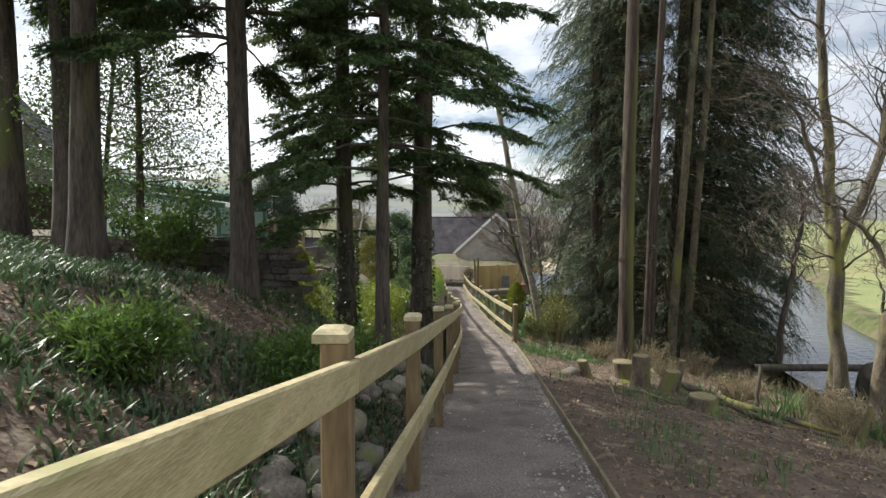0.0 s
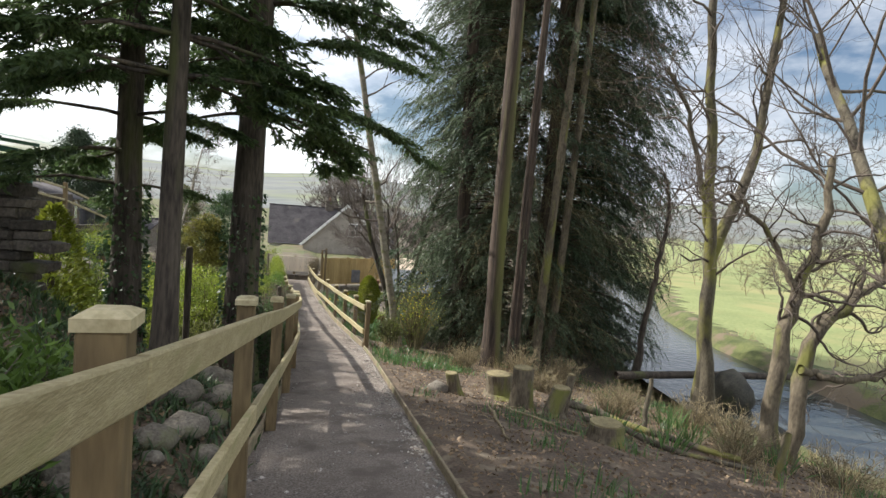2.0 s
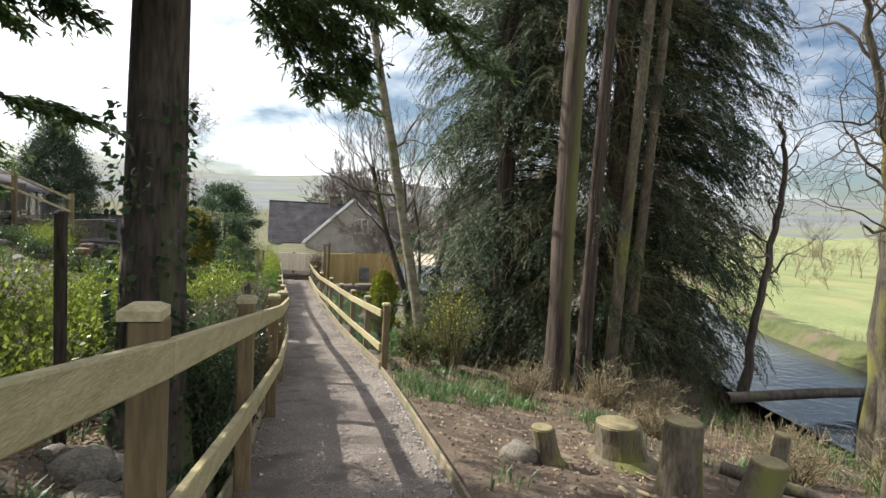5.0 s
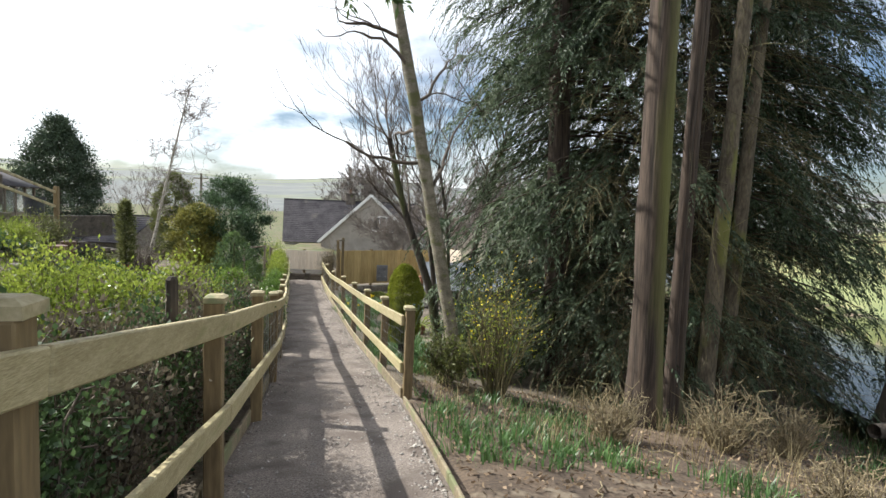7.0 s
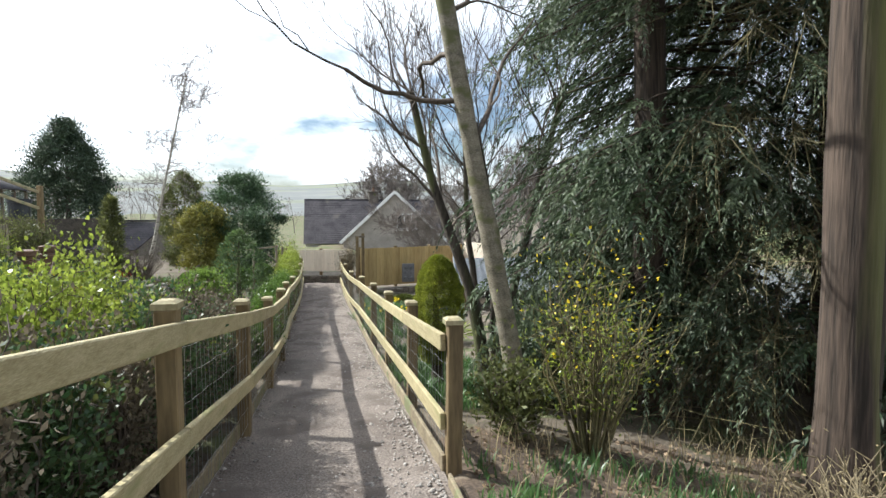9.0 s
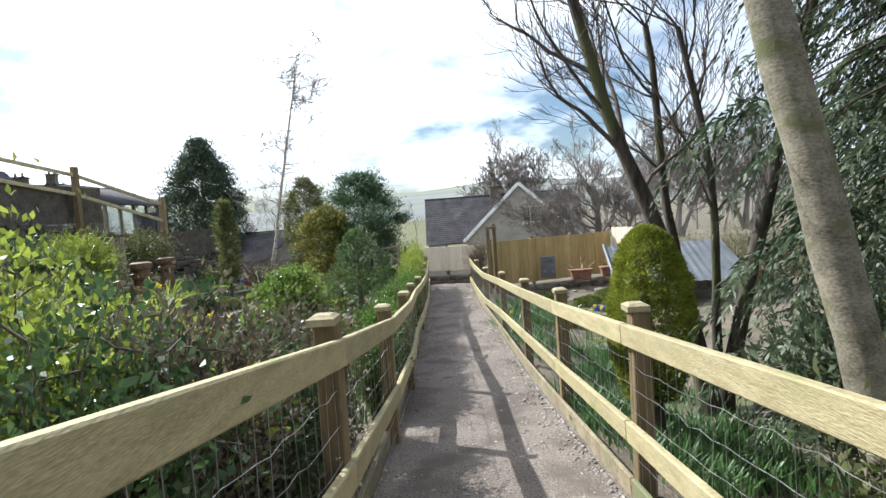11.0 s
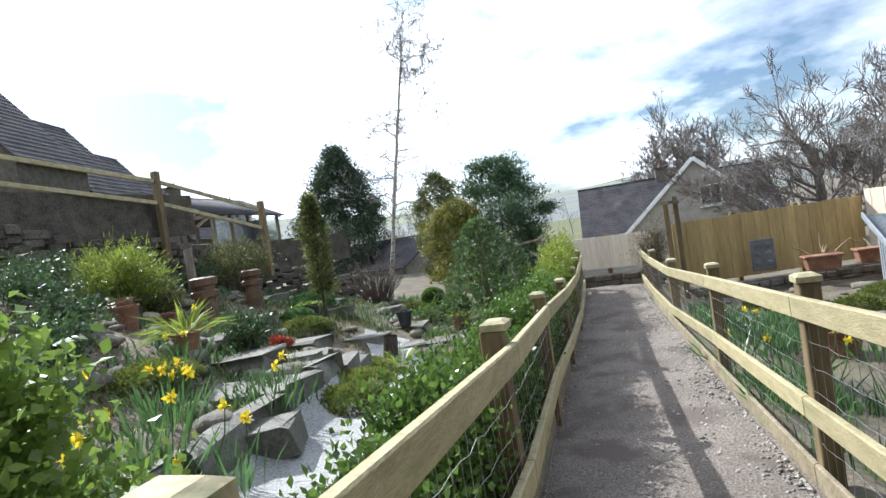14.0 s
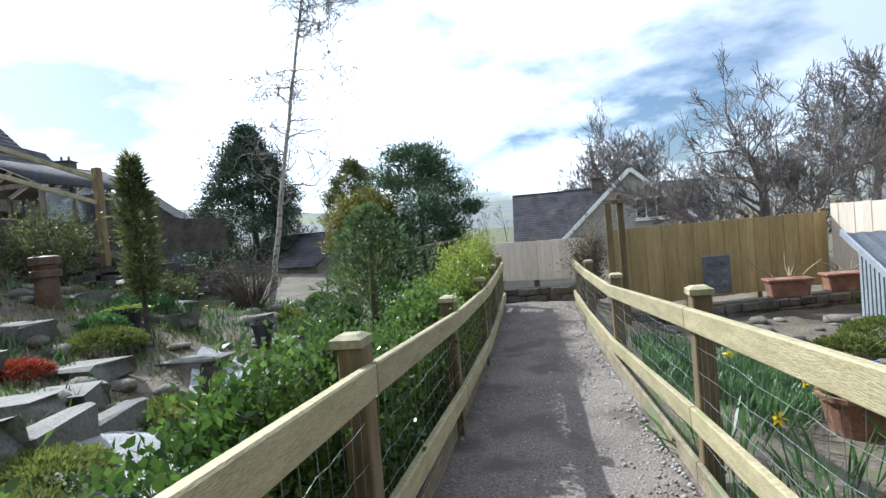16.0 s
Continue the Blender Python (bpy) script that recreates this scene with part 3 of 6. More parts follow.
def build_fir(x, y, radius, height, first, reach, label, whorls=26, lean=(0, 0), density=1.0, material="needles"):
    """A tall bare-stemmed conifer with flat drooping sprays."""
    z = gz(x, y)
    root = thing("conifer_tree", x, y, z, label, "tree")
    line = trunk_line((x, y, z), height, lean, 0.08, 16)
    t = Tubes()
    t.add(line, flare(16, radius, radius * 0.35), 12, 0.035)
    linked("trunk", t.mesh(), M["bark"], root, smooth=True)
    limbs, pieces = Tubes(), []
    for h in np.linspace(first, height * 0.98, whorls):
        s = h / height
        c = np.array([np.interp(s, np.linspace(0, 1, 16), line[:, k]) for k in range(3)])
        for a in rng.uniform(0, 2 * np.pi, 4):
            ln = reach * (1 - 0.55 * s) * rng.uniform(0.5, 1.1)
            u = np.linspace(0, 1, 7)
            d = np.array([math.cos(a), math.sin(a)])
            pts = np.stack([c[0] + d[0] * ln * u, c[1] + d[1] * ln * u, c[2] + ln * (rng.uniform(-0.05, 0.2) * u - 0.34 * u * u) + 0.04 * rng.normal(size=7) * u], -1)
            limbs.add(pts, 0.026 * (1 - u * 0.85), 4)
            bare = 0.18 if h > first + 1 else 0.45
            n = int(30 * density * ln)
            for _ in range(n):
                q = rng.uniform(bare, 1)
                p0 = np.array([np.interp(q, u, pts[:, k]) for k in range(3)])
                w = a + rng.choice((-1, 1)) * rng.uniform(0.4, 1.1)
                sub = rng.uniform(0.22, 0.6) * (1.15 - 0.5 * q)
                uu = rng.uniform(0, 1, 26)
                at = p0 + np.stack([math.cos(w) * sub * uu, math.sin(w) * sub * uu, -0.28 * sub * uu * uu], -1) + 0.012 * rng.normal(size=(26, 3))
                way = np.stack([np.full(26, math.cos(w)), np.full(26, math.sin(w)), np.full(26, -0.35)], -1) + 0.75 * rng.normal(size=(26, 3)) * np.array([1, 1, 0.45])
                pieces.append(leaves(at, way, np.full(26, 0.085), np.full(26, 0.023), 0.15, 0.1))
    linked("boughwork", limbs.mesh(), M["bark"], root, "thin dark limbs")
    linked("crown", joined(pieces), M[material], root, "sparse flat dark green sprays")
    place_all(root)
    return root


def grow(t, p, d, length, r, depth, spread=0.6, up=0.15, wob=0.14, kids=(2, 4), shrink=0.68, min_r=0.003):
    """A branching limb, added to the tubes; returns nothing."""
    n = max(4, int(5 + depth))
    pts, q = [p], np.array(d, float)
    for _ in range(n - 1):
        q = q + wob * rng.normal(size=3) + np.array([0, 0, up * 0.12])
        q /= np.linalg.norm(q)
        pts.append(pts[-1] + q * length / (n - 1))
    radii = np.linspace(r, max(min_r, r * 0.55), n)
    t.add(pts, radii, 8 if r > 0.05 else 5 if r > 0.015 else 3)
    if depth <= 0:
        return
    for k in range(rng.integers(*kids) + 1):
        i = n - 1 if k == 0 else rng.integers(max(1, n // 3), n)
        side = np.cross(q, rng.normal(size=3))
        side /= np.linalg.norm(side) + 1e-9
        share = spread * (0.45 if k == 0 else rng.uniform(0.7, 1.3))
        e = q + side * share + np.array([0, 0, up])
        grow(t, pts[i], e / np.linalg.norm(e), length * shrink * rng.uniform(0.75, 1.15), max(min_r, radii[i] * (0.8 if k == 0 else 0.58)), depth - 1, spread, up, wob, kids, shrink, min_r)


def build_bare(x, y, stems, label, depth=5, material="twig", trunk="moss_bark", name="bare_tree", spread=0.62, up=0.12, kids=(2, 4), z=None, wob=0.13, min_r=0.003, shrink=0.68, low=4, bough=0.3):
    """A leafless tree: each stem is (dx, dy, lean x, lean y, length, radius)."""
    z = gz(x, y) if z is None else z
    root = thing(name, x, y, z, label, "tree")
    for dx, dy, lx, ly, ln, r in stems:
        t, tw = Tubes(), Tubes()
        d = np.array([lx, ly, 1.0])
        d /= np.linalg.norm(d)
        n = 12
        pts, q = [np.array([x + dx, y + dy, z - 0.2])], d.copy()
        for _ in range(n - 1):
            q = q * 0.9 + d * 0.1 + 0.045 * rng.normal(size=3)
            q /= np.linalg.norm(q)
            pts.append(pts[-1] + q * ln / (n - 1))
        pts = np.array(pts)
        rad = flare(n, r, r * 0.5, 1.45)
        t.add(pts, rad, 10, 0.05)
        linked("stem", t.mesh(), M[trunk], root, smooth=True)
        for i in range(low, n):
            for _ in range(2 if i < n - 1 else 4):
                side = np.cross(q, rng.normal(size=3))
                side /= np.linalg.norm(side)
                e = q * rng.uniform(0.2, 0.8) + side * rng.uniform(0.5, 1.0) + np.array([0, 0, up])
                grow(tw, pts[i], e / np.linalg.norm(e), ln * bough * rng.uniform(0.6, 1.2), rad[i] * rng.uniform(0.25, 0.5), depth - 2, spread, up, wob, kids, shrink, min_r)
        linked("branchwork", tw.mesh(), M[material], root, "fine leafless branches")
    place_all(root)
    return root


def frond(p0, w, sub, n):
    """A flat drooping frond: leaflets in pairs along a bowed midrib."""
    uu = np.linspace(0.04, 1, n)
    out_w = np.array([math.cos(w), math.sin(w), 0.0])
    side = np.array([-math.sin(w), math.cos(w), rng.normal() * 0.3])
    rib = p0 + out_w * (sub * uu * 0.72)[:, None] + np.array([0, 0, -0.8]) * (sub * uu * uu)[:, None]
    tip_way = out_w * 0.75 + np.array([0, 0, -1.0]) * uu[:, None]
    flip = np.where(np.arange(n) % 2 == 0, 1.0, -1.0)[:, None]
    way = tip_way + side * flip * (0.85 - 0.45 * uu)[:, None] + 0.16 * rng.normal(size=(n, 3))
    ln = 0.085 * sub * (1.3 - 0.8 * uu) + 0.022
    return leaves(rib + 0.008 * rng.normal(size=(n, 3)), way, ln, ln * 0.3, 0.3, 0.12)


def build_cedar():
    """A clump of tall cedars: several stringy trunks and a deep curtain of drooping sprays."""
    cx, cy = 6.9, 16.9
    z0 = gz(cx, cy)
    root = thing("cedar_clump", cx, cy, z0, "clump of tall dark cedars with drooping sprays and stringy trunks", "tree")
    stems = [(4.8, 14.2, 0.19, (0.0, 0.01)), (5.7, 14.85, 0.1, (0.0, 0.0)), (5.5, 14.7, 0.07, (0.012, 0.0)), (6.36, 15.1, 0.12, (0.045, 0.02)),
             (6.85, 15.35, 0.11, (0.05, 0.02)), (6.9, 16.3, 0.2, (0.01, 0.01)), (4.8, 16.7, 0.2, (-0.02, 0.02)), (7.6, 17.2, 0.18, (0.02, 0.02))]
    for k, (x, y, r, lean) in enumerate(stems):
        t = Tubes()
        t.add(trunk_line((x, y, gz(x, y)), 15, lean, 0.12, 18), flare(18, r, r * 0.6, 1.3), 14, 0.06)
        linked("trunk", t.mesh(), M["stump_bark" if k in (3, 4) else "cedar_bark"], root, "mossy slender trunk" if k in (3, 4) else "", smooth=True)
    limbs, pale, dark, dead = Tubes(), [], [], Tubes()
    for k in range(1420):
        h = rng.uniform(0.25, 14.5)
        a = rng.uniform(-np.pi, np.pi)
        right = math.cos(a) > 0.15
        wide = 3.65 * rng.uniform(0.7, 1.06) * (1 - 0.03 * max(0, h - 8)) * (1.08 if right else 1.0)
        inner = rng.uniform(0.45, 1.2)
        u = np.linspace(0, 1, 6)
        r = inner + (wide - inner) * u
        pts = np.stack([cx + np.cos(a) * r * 1.06, cy + 0.3 + np.sin(a) * r * 0.78, z0 + h + 0.5 * u - 1.25 * u * u], -1)
        front = -2.5 < a < -0.95
        if front and h < 12 and rng.uniform() < 0.9:
            pts = pts[:5]
            u = u[:5]
            dead.add(pts, 0.014 * (1.1 - u), 3)
            for _ in range(26):
                q = rng.uniform(0.2, 1) * u[-1]
                p0 = np.array([np.interp(q, u, pts[:, i]) for i in range(3)])
                e = np.array([math.cos(a) * 0.5, math.sin(a) * 0.5, -0.45]) + 0.5 * rng.normal(size=3)
                m = np.linspace(0, 1, 4)[:, None]
                dead.add(p0 + e * m * rng.uniform(0.25, 0.8) + 0.03 * rng.normal(size=(4, 3)) * m, [0.005, 0.004, 0.003, 0.002], 3)
            if rng.uniform() < 0.8:
                continue
        limbs.add(pts, 0.022 * (1.1 - u), 4)
        # most right-hand boughs get the darker fronds, so that side looks shaded
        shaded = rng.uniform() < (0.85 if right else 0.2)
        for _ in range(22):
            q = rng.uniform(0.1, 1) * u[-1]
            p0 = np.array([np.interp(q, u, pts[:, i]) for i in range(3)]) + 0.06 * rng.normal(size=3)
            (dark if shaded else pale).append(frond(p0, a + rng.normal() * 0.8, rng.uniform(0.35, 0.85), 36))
    linked("boughwork", limbs.mesh(), M["cedar_bark"], root)
    linked("dead_twigwork", dead.mesh(), M["mossy_twig"], root, "brown leafless lower twigs")
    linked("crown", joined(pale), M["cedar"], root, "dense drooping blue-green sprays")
    linked("shaded_crown", joined(dark), M["dark_sprays"], root, "very dark green sprays, toned as if in shade")
    place_all(root)


build_cedar()

# firs on the upper bank
build_fir(-2.64, 7.22, 0.15, 12, 3.4, 2.4, "tall straight conifer with dark bark on the bank", 24, density=1.3)
build_fir(-1.79, 10.1, 0.17, 13, 2.3, 2.1, "ivy-footed conifer with drooping dark sprays", 26)
build_fir(-0.87, 7.76, 0.1, 11, 2.9, 2.0, "slim conifer with thin dead lower limbs", 24, (0.01, 0.0))
build_fir(-0.42, 10.05, 0.2, 14, 3.7, 3.1, "stout old conifer with furrowed bark beside the fence", 30, (0.012, 0.0), 1.15)
build_fir(-4.45, 6.8, 0.17, 12, 4.3, 3.2, "tall conifer trunk on the leaf-littered bank", 26, (0.03, 0.0), 1.9)
build_fir(-5.5, 8.1, 0.18, 12, 4.2, 2.6, "dark conifer trunk near the boundary wall", 26, density=1.8)
build_fir(-6.35, 8.1, 0.17, 12, 4.4, 2.6, "pale mossy conifer trunk near the boundary wall", 24, (0.004, 0.0), 1.3)

def add_ivy(x, y, r, top, n):
    """Ivy leaves clinging round a trunk's foot."""
    z = gz(x, y)
    root = thing("ivy", x, y, z, "glossy ivy climbing an old conifer trunk", "ivy")
    a, h = rng.uniform(0, 2 * np.pi, n), top * rng.uniform(0, 1, n) ** 1.5
    at = np.stack([np.cos(a) * (r + 0.03 * rng.uniform(size=n)), np.sin(a) * (r + 0.03 * rng.uniform(size=n)), h], -1)
    way = np.stack([np.cos(a), np.sin(a), np.full(n, -0.6)], -1) + 0.4 * rng.normal(size=(n, 3))
    linked("foliage", mesh_of(*leaves(at, way, np.full(n, 0.06), np.full(n, 0.05))), M["ivy"], root)


add_ivy(-0.42, 10.05, 0.22, 2.6, 900)
add_ivy(-1.79, 10.1, 0.19, 2.2, 1100)

# bare streamside trees
def build_crooked(name, label, limbs, trunk="moss_bark", material="twig", twigs=5, depth=3, reach=1.1, crook=0.025, min_r=0.003):
    """A leafless tree of crooked stems: each is (points, foot radius, tip radius)."""
    x, y, z = limbs[0][0][0]
    root = thing(name, x, y, gz(x, y), label, "tree")
    for pts, r0, r1 in limbs:
        pts = np.array(pts, float)
        k = np.arange(len(pts))
        u = np.linspace(0, len(pts) - 1, 22)
        line = sum(np.stack([np.interp(np.clip(u + d, 0, k[-1]), k, pts[:, i]) for i in range(3)], -1) for d in (-0.3, 0, 0.3)) / 3
        line[0] = pts[0]
        line[1:-1] += crook * rng.normal(size=(20, 3))
        rad = np.linspace(r0, r1, 22)
        rad[:2] *= 1.25
        t, tw = Tubes(), Tubes()
        t.add(line, rad, 11, 0.06)
        linked("stem", t.mesh(), M[trunk], root, smooth=True)
        for i in range(7, 22):
            for _ in range(max(1, twigs // 5) if i < 18 else twigs // 2):
                q = line[i] - line[i - 1]
                q /= np.linalg.norm(q) + 1e-9
                side = np.cross(q, rng.normal(size=3))
                side /= np.linalg.norm(side) + 1e-9
                e = 0.4 * q + side * rng.uniform(0.6, 1.0) + np.array([0, 0, 0.15])
                grow(tw, line[i], e / np.linalg.norm(e), reach * rng.uniform(0.5, 1.2), min(0.03, rad[i] * 0.4), depth, 0.75, 0.12, 0.28, (1, 3), 0.7, min_r)
        linked("branchwork", tw.mesh(), M[material], root, "crooked leafless branches")
    place_all(root)
    return root


build_crooked("bare_tree", "twin-stemmed mossy alder above the stream", [
    ([(8.7, 11.6, -3.4), (8.4, 11.6, -1.1), (8.3, 11.6, 0.5), (8.15, 11.6, 2.0), (7.8, 11.6, 5.0), (7.7, 11.7, 7.5)], 0.15, 0.06),
    ([(8.75, 11.85, -3.4), (8.5, 11.8, -0.7), (8.55, 11.75, 0.8), (9.15, 11.7, 2.0), (9.35, 11.7, 3.5), (9.5, 11.7, 5.4), (9.9, 11.8, 7.5)], 0.15, 0.05),
    ([(8.45, 11.7, 0.3), (8.2, 11.65, 1.1), (7.85, 11.6, 2.2), (7.4, 11.6, 3.4), (6.8, 11.5, 4.0)], 0.07, 0.03)])
build_crooked("bare_tree", "low spreading mossy tree on the stream bank", [
    ([(7.0, 8.6, -2.6), (7.0, 8.6, -0.7), (7.25, 8.6, 0.15), (7.55, 8.6, 1.05), (7.6, 8.6, 2.2)], 0.13, 0.04),
    ([(7.5, 8.65, -2.7), (7.5, 8.65, -0.7), (8.2, 8.7, -0.1), (9.0, 8.8, 0.3), (9.6, 9.0, 0.9)], 0.12, 0.04),
    ([(7.2, 8.6, 0.1), (7.0, 8.8, 0.8), (6.5, 9.0, 1.4), (6.2, 9.1, 1.5)], 0.05, 0.02),
    ([(7.45, 8.6, -1.0), (8.2, 8.4, -1.2), (9.0, 8.3, -0.9), (9.6, 8.2, -0.8)], 0.06, 0.02)], trunk="stump_bark", depth=4, reach=0.8)
build_bare(7.5, 6.2, [(0, 0, 0.2, 0.6, 9.0, 0.13)], "leaning trunk patched with yellow moss", depth=4)
build_crooked("bare_tree", "thin dark leaning sapling by the water", [([(9.0, 14.6, -3.0), (9.2, 14.6, -1.3), (9.5, 14.6, 0.5), (9.6, 14.6, 1.6), (9.2, 14.5, 2.4)], 0.085, 0.03)], trunk="bark", reach=0.7)
build_bare(3.35, 18.8, [(0, 0, -0.17, -0.02, 4.6, 0.1), (0.15, 0.1, -0.1, -0.03, 4.0, 0.05), (0.1, 0.1, 0.12, 0.0, 4.6, 0.08), (0.0, 0.2, -0.05, 0.1, 4.2, 0.06)],
           "many-stemmed bare cherry tree behind the fence", depth=5, spread=0.5, trunk="bark", shrink=0.6, low=6, up=0.3)
build_crooked("bare_tree", "leaning birch trunk with dull mossy bark", [([(2.98, 15.86, -2.75), (2.55, 15.95, -0.55), (2.12, 16.05, 1.65), (1.69, 16.14, 3.85), (1.26, 16.23, 6.05)], 0.105, 0.06)], trunk="old_birch", depth=2, crook=0.006)
build_crooked("bare_tree", "slim bare silver birch in the rock garden", [([(-5.20, 30.3, -2.76), (-4.52, 30.3, 0.62), (-3.73, 30.35, 4.22)], 0.065, 0.02)], trunk="birch", material="grey_twig", twigs=10, depth=4, reach=0.75, crook=0.008, min_r=0.0055)


def build_dense(name, x, y, rx, ry, height, material, label, leaf=0.12, width=0.04, count=9000, shape="cone", z=None, category="tree", inner=0.55, lift=0.0, lumps=0.22, trunk_r=0.08, droop=0.0, tufts_n=0, tuft_r=0.3):
    """A clipped or dense evergreen: stem and a shell of many small leaves, lumpy in outline."""
    z = gz(x, y) if z is None else z
    root = thing(name, x, y, z, label, category)
    t = Tubes()
    t.add(trunk_line((x, y, z), height * 0.85, (0, 0), 0.03, 6), flare(6, trunk_r, trunk_r * 0.3), 7, 0.04)
    linked("trunk", t.mesh(), M["bark"], root)
    d = unit(count)
    s = rng.uniform(0, 1, count)
    a = np.arctan2(d[:, 1], d[:, 0])
    lump = 1 + lumps * (np.sin(3 * a + 9 * s + x) * np.sin(14 * s + 2 * a + y) + 0.6 * np.sin(7 * a - 23 * s) * np.sin(5 * a + 31 * s))
    if shape == "cone":
        prof = np.minimum(1, 1.25 * (1 - s) ** 0.62) * np.minimum(1, 0.7 + 1.6 * s)
    elif shape == "spire":
        prof = (1 - s ** 2.6) * np.minimum(1, 0.8 + 1.2 * s)
    elif shape == "column":
        prof = np.minimum(1, 3.2 * (1 - s)) ** 0.6 * np.minimum(1, 0.6 + 3 * s)
    elif shape == "egg":
        prof = np.sqrt(np.clip(1 - (1.75 * s - 0.75) ** 2, 0, 1)) * np.where(s < 0.43, 0.85 + 0.35 * s, 1)
    else:
        prof = np.sqrt(np.clip(1 - (2 * s - 1) ** 2, 0.02, 1))
    rad = prof * lump * (inner + (1 - inner) * np.sqrt(rng.uniform(0, 1, count)))
    at = np.stack([x + np.cos(a) * rad * rx, y + np.sin(a) * rad * ry, z + lift + s * (height - lift)], -1)
    if tufts_n:
        # two leaves in three gather into boughs that stand out of the shell
        r = np.random.default_rng(int(abs(x * 13 + y * 7)))
        pick = r.choice(count, tufts_n, replace=False)
        core = at[pick] + np.stack([np.cos(a[pick]) * rx, np.sin(a[pick]) * ry, np.full(tufts_n, 0.15)], -1) * (prof[pick] * r.uniform(0.02, 0.2, tufts_n))[:, None]
        k = r.integers(0, tufts_n, count)
        grown = core[k] + r.normal(size=(count, 3)) * tuft_r * np.array([0.55, 0.55, 0.38]) * r.uniform(0.6, 1.2, tufts_n)[k][:, None]
        grown[:, 2] = np.maximum(grown[:, 2], z + 0.1)
        at = np.where((r.uniform(size=count) < 0.68)[:, None], grown, at)
    way = np.stack([np.cos(a), np.sin(a), np.full(count, 0.7 - droop)], -1) + 0.7 * rng.normal(size=(count, 3))
    v, f = leaves(at, way, np.full(count, leaf), np.full(count, width), droop * 0.3)
    linked("crown", mesh_of(v, f), M[material], root)
    place_all(root)
    return root


build_dense("cypress_tree", -13.6, 44.2, 2.7, 2.7, 8.0, "cypress", "tall dark clipped cypress behind the garden", 0.17, 0.06, 62000, "spire", -3.6, lumps=0.2, trunk_r=0.2, inner=0.35, tufts_n=220, tuft_r=0.55)
build_dense("cypress_tree", -6.0, 38.0, 0.95, 0.95, 4.9, "olive", "rounded brownish-green cypress behind the garden", 0.12, 0.042, 26000, "egg", -3.6, lumps=0.14, inner=0.35, tufts_n=110, tuft_r=0.26)
build_dense("pine_tree", -2.9, 35.0, 1.45, 1.4, 4.5, "pine", "spreading green pine in the garden", 0.17, 0.03, 40000, "egg", -3.4, lumps=0.6, inner=0.3, tufts_n=75, tuft_r=0.42)
build_dense("golden_pine", -4.15, 34.0, 0.8, 0.8, 3.3, "yellow_pine", "golden-tipped pine beside a green one", 0.18, 0.045, 12000, "ball", -3.4, lumps=0.4, inner=0.35, tufts_n=36, tuft_r=0.34)
build_dense("column_conifer", -4.5, 25.9, 0.17, 0.17, 2.4, "olive", "thin columnar conifer among rockery steps", 0.15, 0.024, 3000, "column", lumps=0.55, lift=0.6, trunk_r=0.035, inner=0.2)
build_dense("golden_conifer", 2.36, 17.6, 0.31, 0.31, 1.72, "golden", "rounded golden conifer beside the fence", 0.032, 0.01, 42000, "egg", lumps=0.1, inner=0.82, lift=0.4)
build_dense("small_conifer", -1.7, 27.0, 0.9, 0.9, 2.0, "needles", "young dark fir in the garden", 0.12, 0.03, 3500, "cone", lumps=0.3)


# ---- shrubs and small plants ----
def build_shrub(x, y, rx, ry, height, material, label, leaf=0.06, width=0.03, count=3500, stems=26, name="shrub", base=0.25, inner=0.3, z=None, twig="twig", bushy=3, even=0.35, loose=0.05):
    """Stems fanning from the ground, leaves in clusters round their ends."""
    z = gz(x, y) if z is None else z
    root = thing(name, x, y, z, label, "shrub")
    t, ends = Tubes(), []
    for _ in range(stems):
        a, q = rng.uniform(0, 2 * np.pi), np.sqrt(rng.uniform(0, 1))
        tip = np.array([x + math.cos(a) * rx * q, y + math.sin(a) * ry * q, z + height * (base + (1 - base) * rng.uniform(even, 1.0) * math.sqrt(max(0.05, 1 - (0.75 if even < 0.5 else 0.35) * q * q)))])
        foot = np.array([x + math.cos(a) * rx * 0.2 * q, y + math.sin(a) * ry * 0.2 * q, z - 0.05])
        u = np.linspace(0, 1, 6)[:, None]
        pts = foot + (tip - foot) * u + np.array([0, 0, (0.18 if even < 0.5 else 0.0) * height]) * u * (1 - u) + 0.03 * rng.normal(size=(6, 3)) * u
        t.add(pts, np.linspace(0.011, 0.003, 6) * (0.6 + height * 0.4), 4)
        ends.append(pts[bushy:])
        for _ in range(4):
            p0 = pts[rng.integers(2, 6)]
            e = unit(1)[0] * np.array([1, 1, 0.6]) + np.array([0, 0, 0.5 if even < 0.5 else 0.1])
            tw = p0 + e * np.linspace(0, 1, 3)[:, None] * rng.uniform(0.1, 0.28) * min(height, 0.6 if even > 0.5 else 9)
            t.add(tw, [0.005, 0.004, 0.002], 3)
            ends.append(tw)
    linked("stemwork", t.mesh(), M[twig], root)
    pts = np.concatenate(ends)
    at = pts[rng.integers(0, len(pts), count)] + rng.normal(size=(count, 3)) * (loose + 0.09 * height * inner)
    at[:, 2] = np.maximum(at[:, 2], z + 0.02)
    mid = np.array([x, y, z + height * 0.35])
    way = (at - mid) * 0.6 + 0.45 * rng.normal(size=(count, 3)) + np.array([0, 0, 0.25])
    v, f = leaves(at, way, np.full(count, leaf), np.full(count, width))
    linked("foliage", mesh_of(v, f), M[material], root)
    place_all(root)
    return root


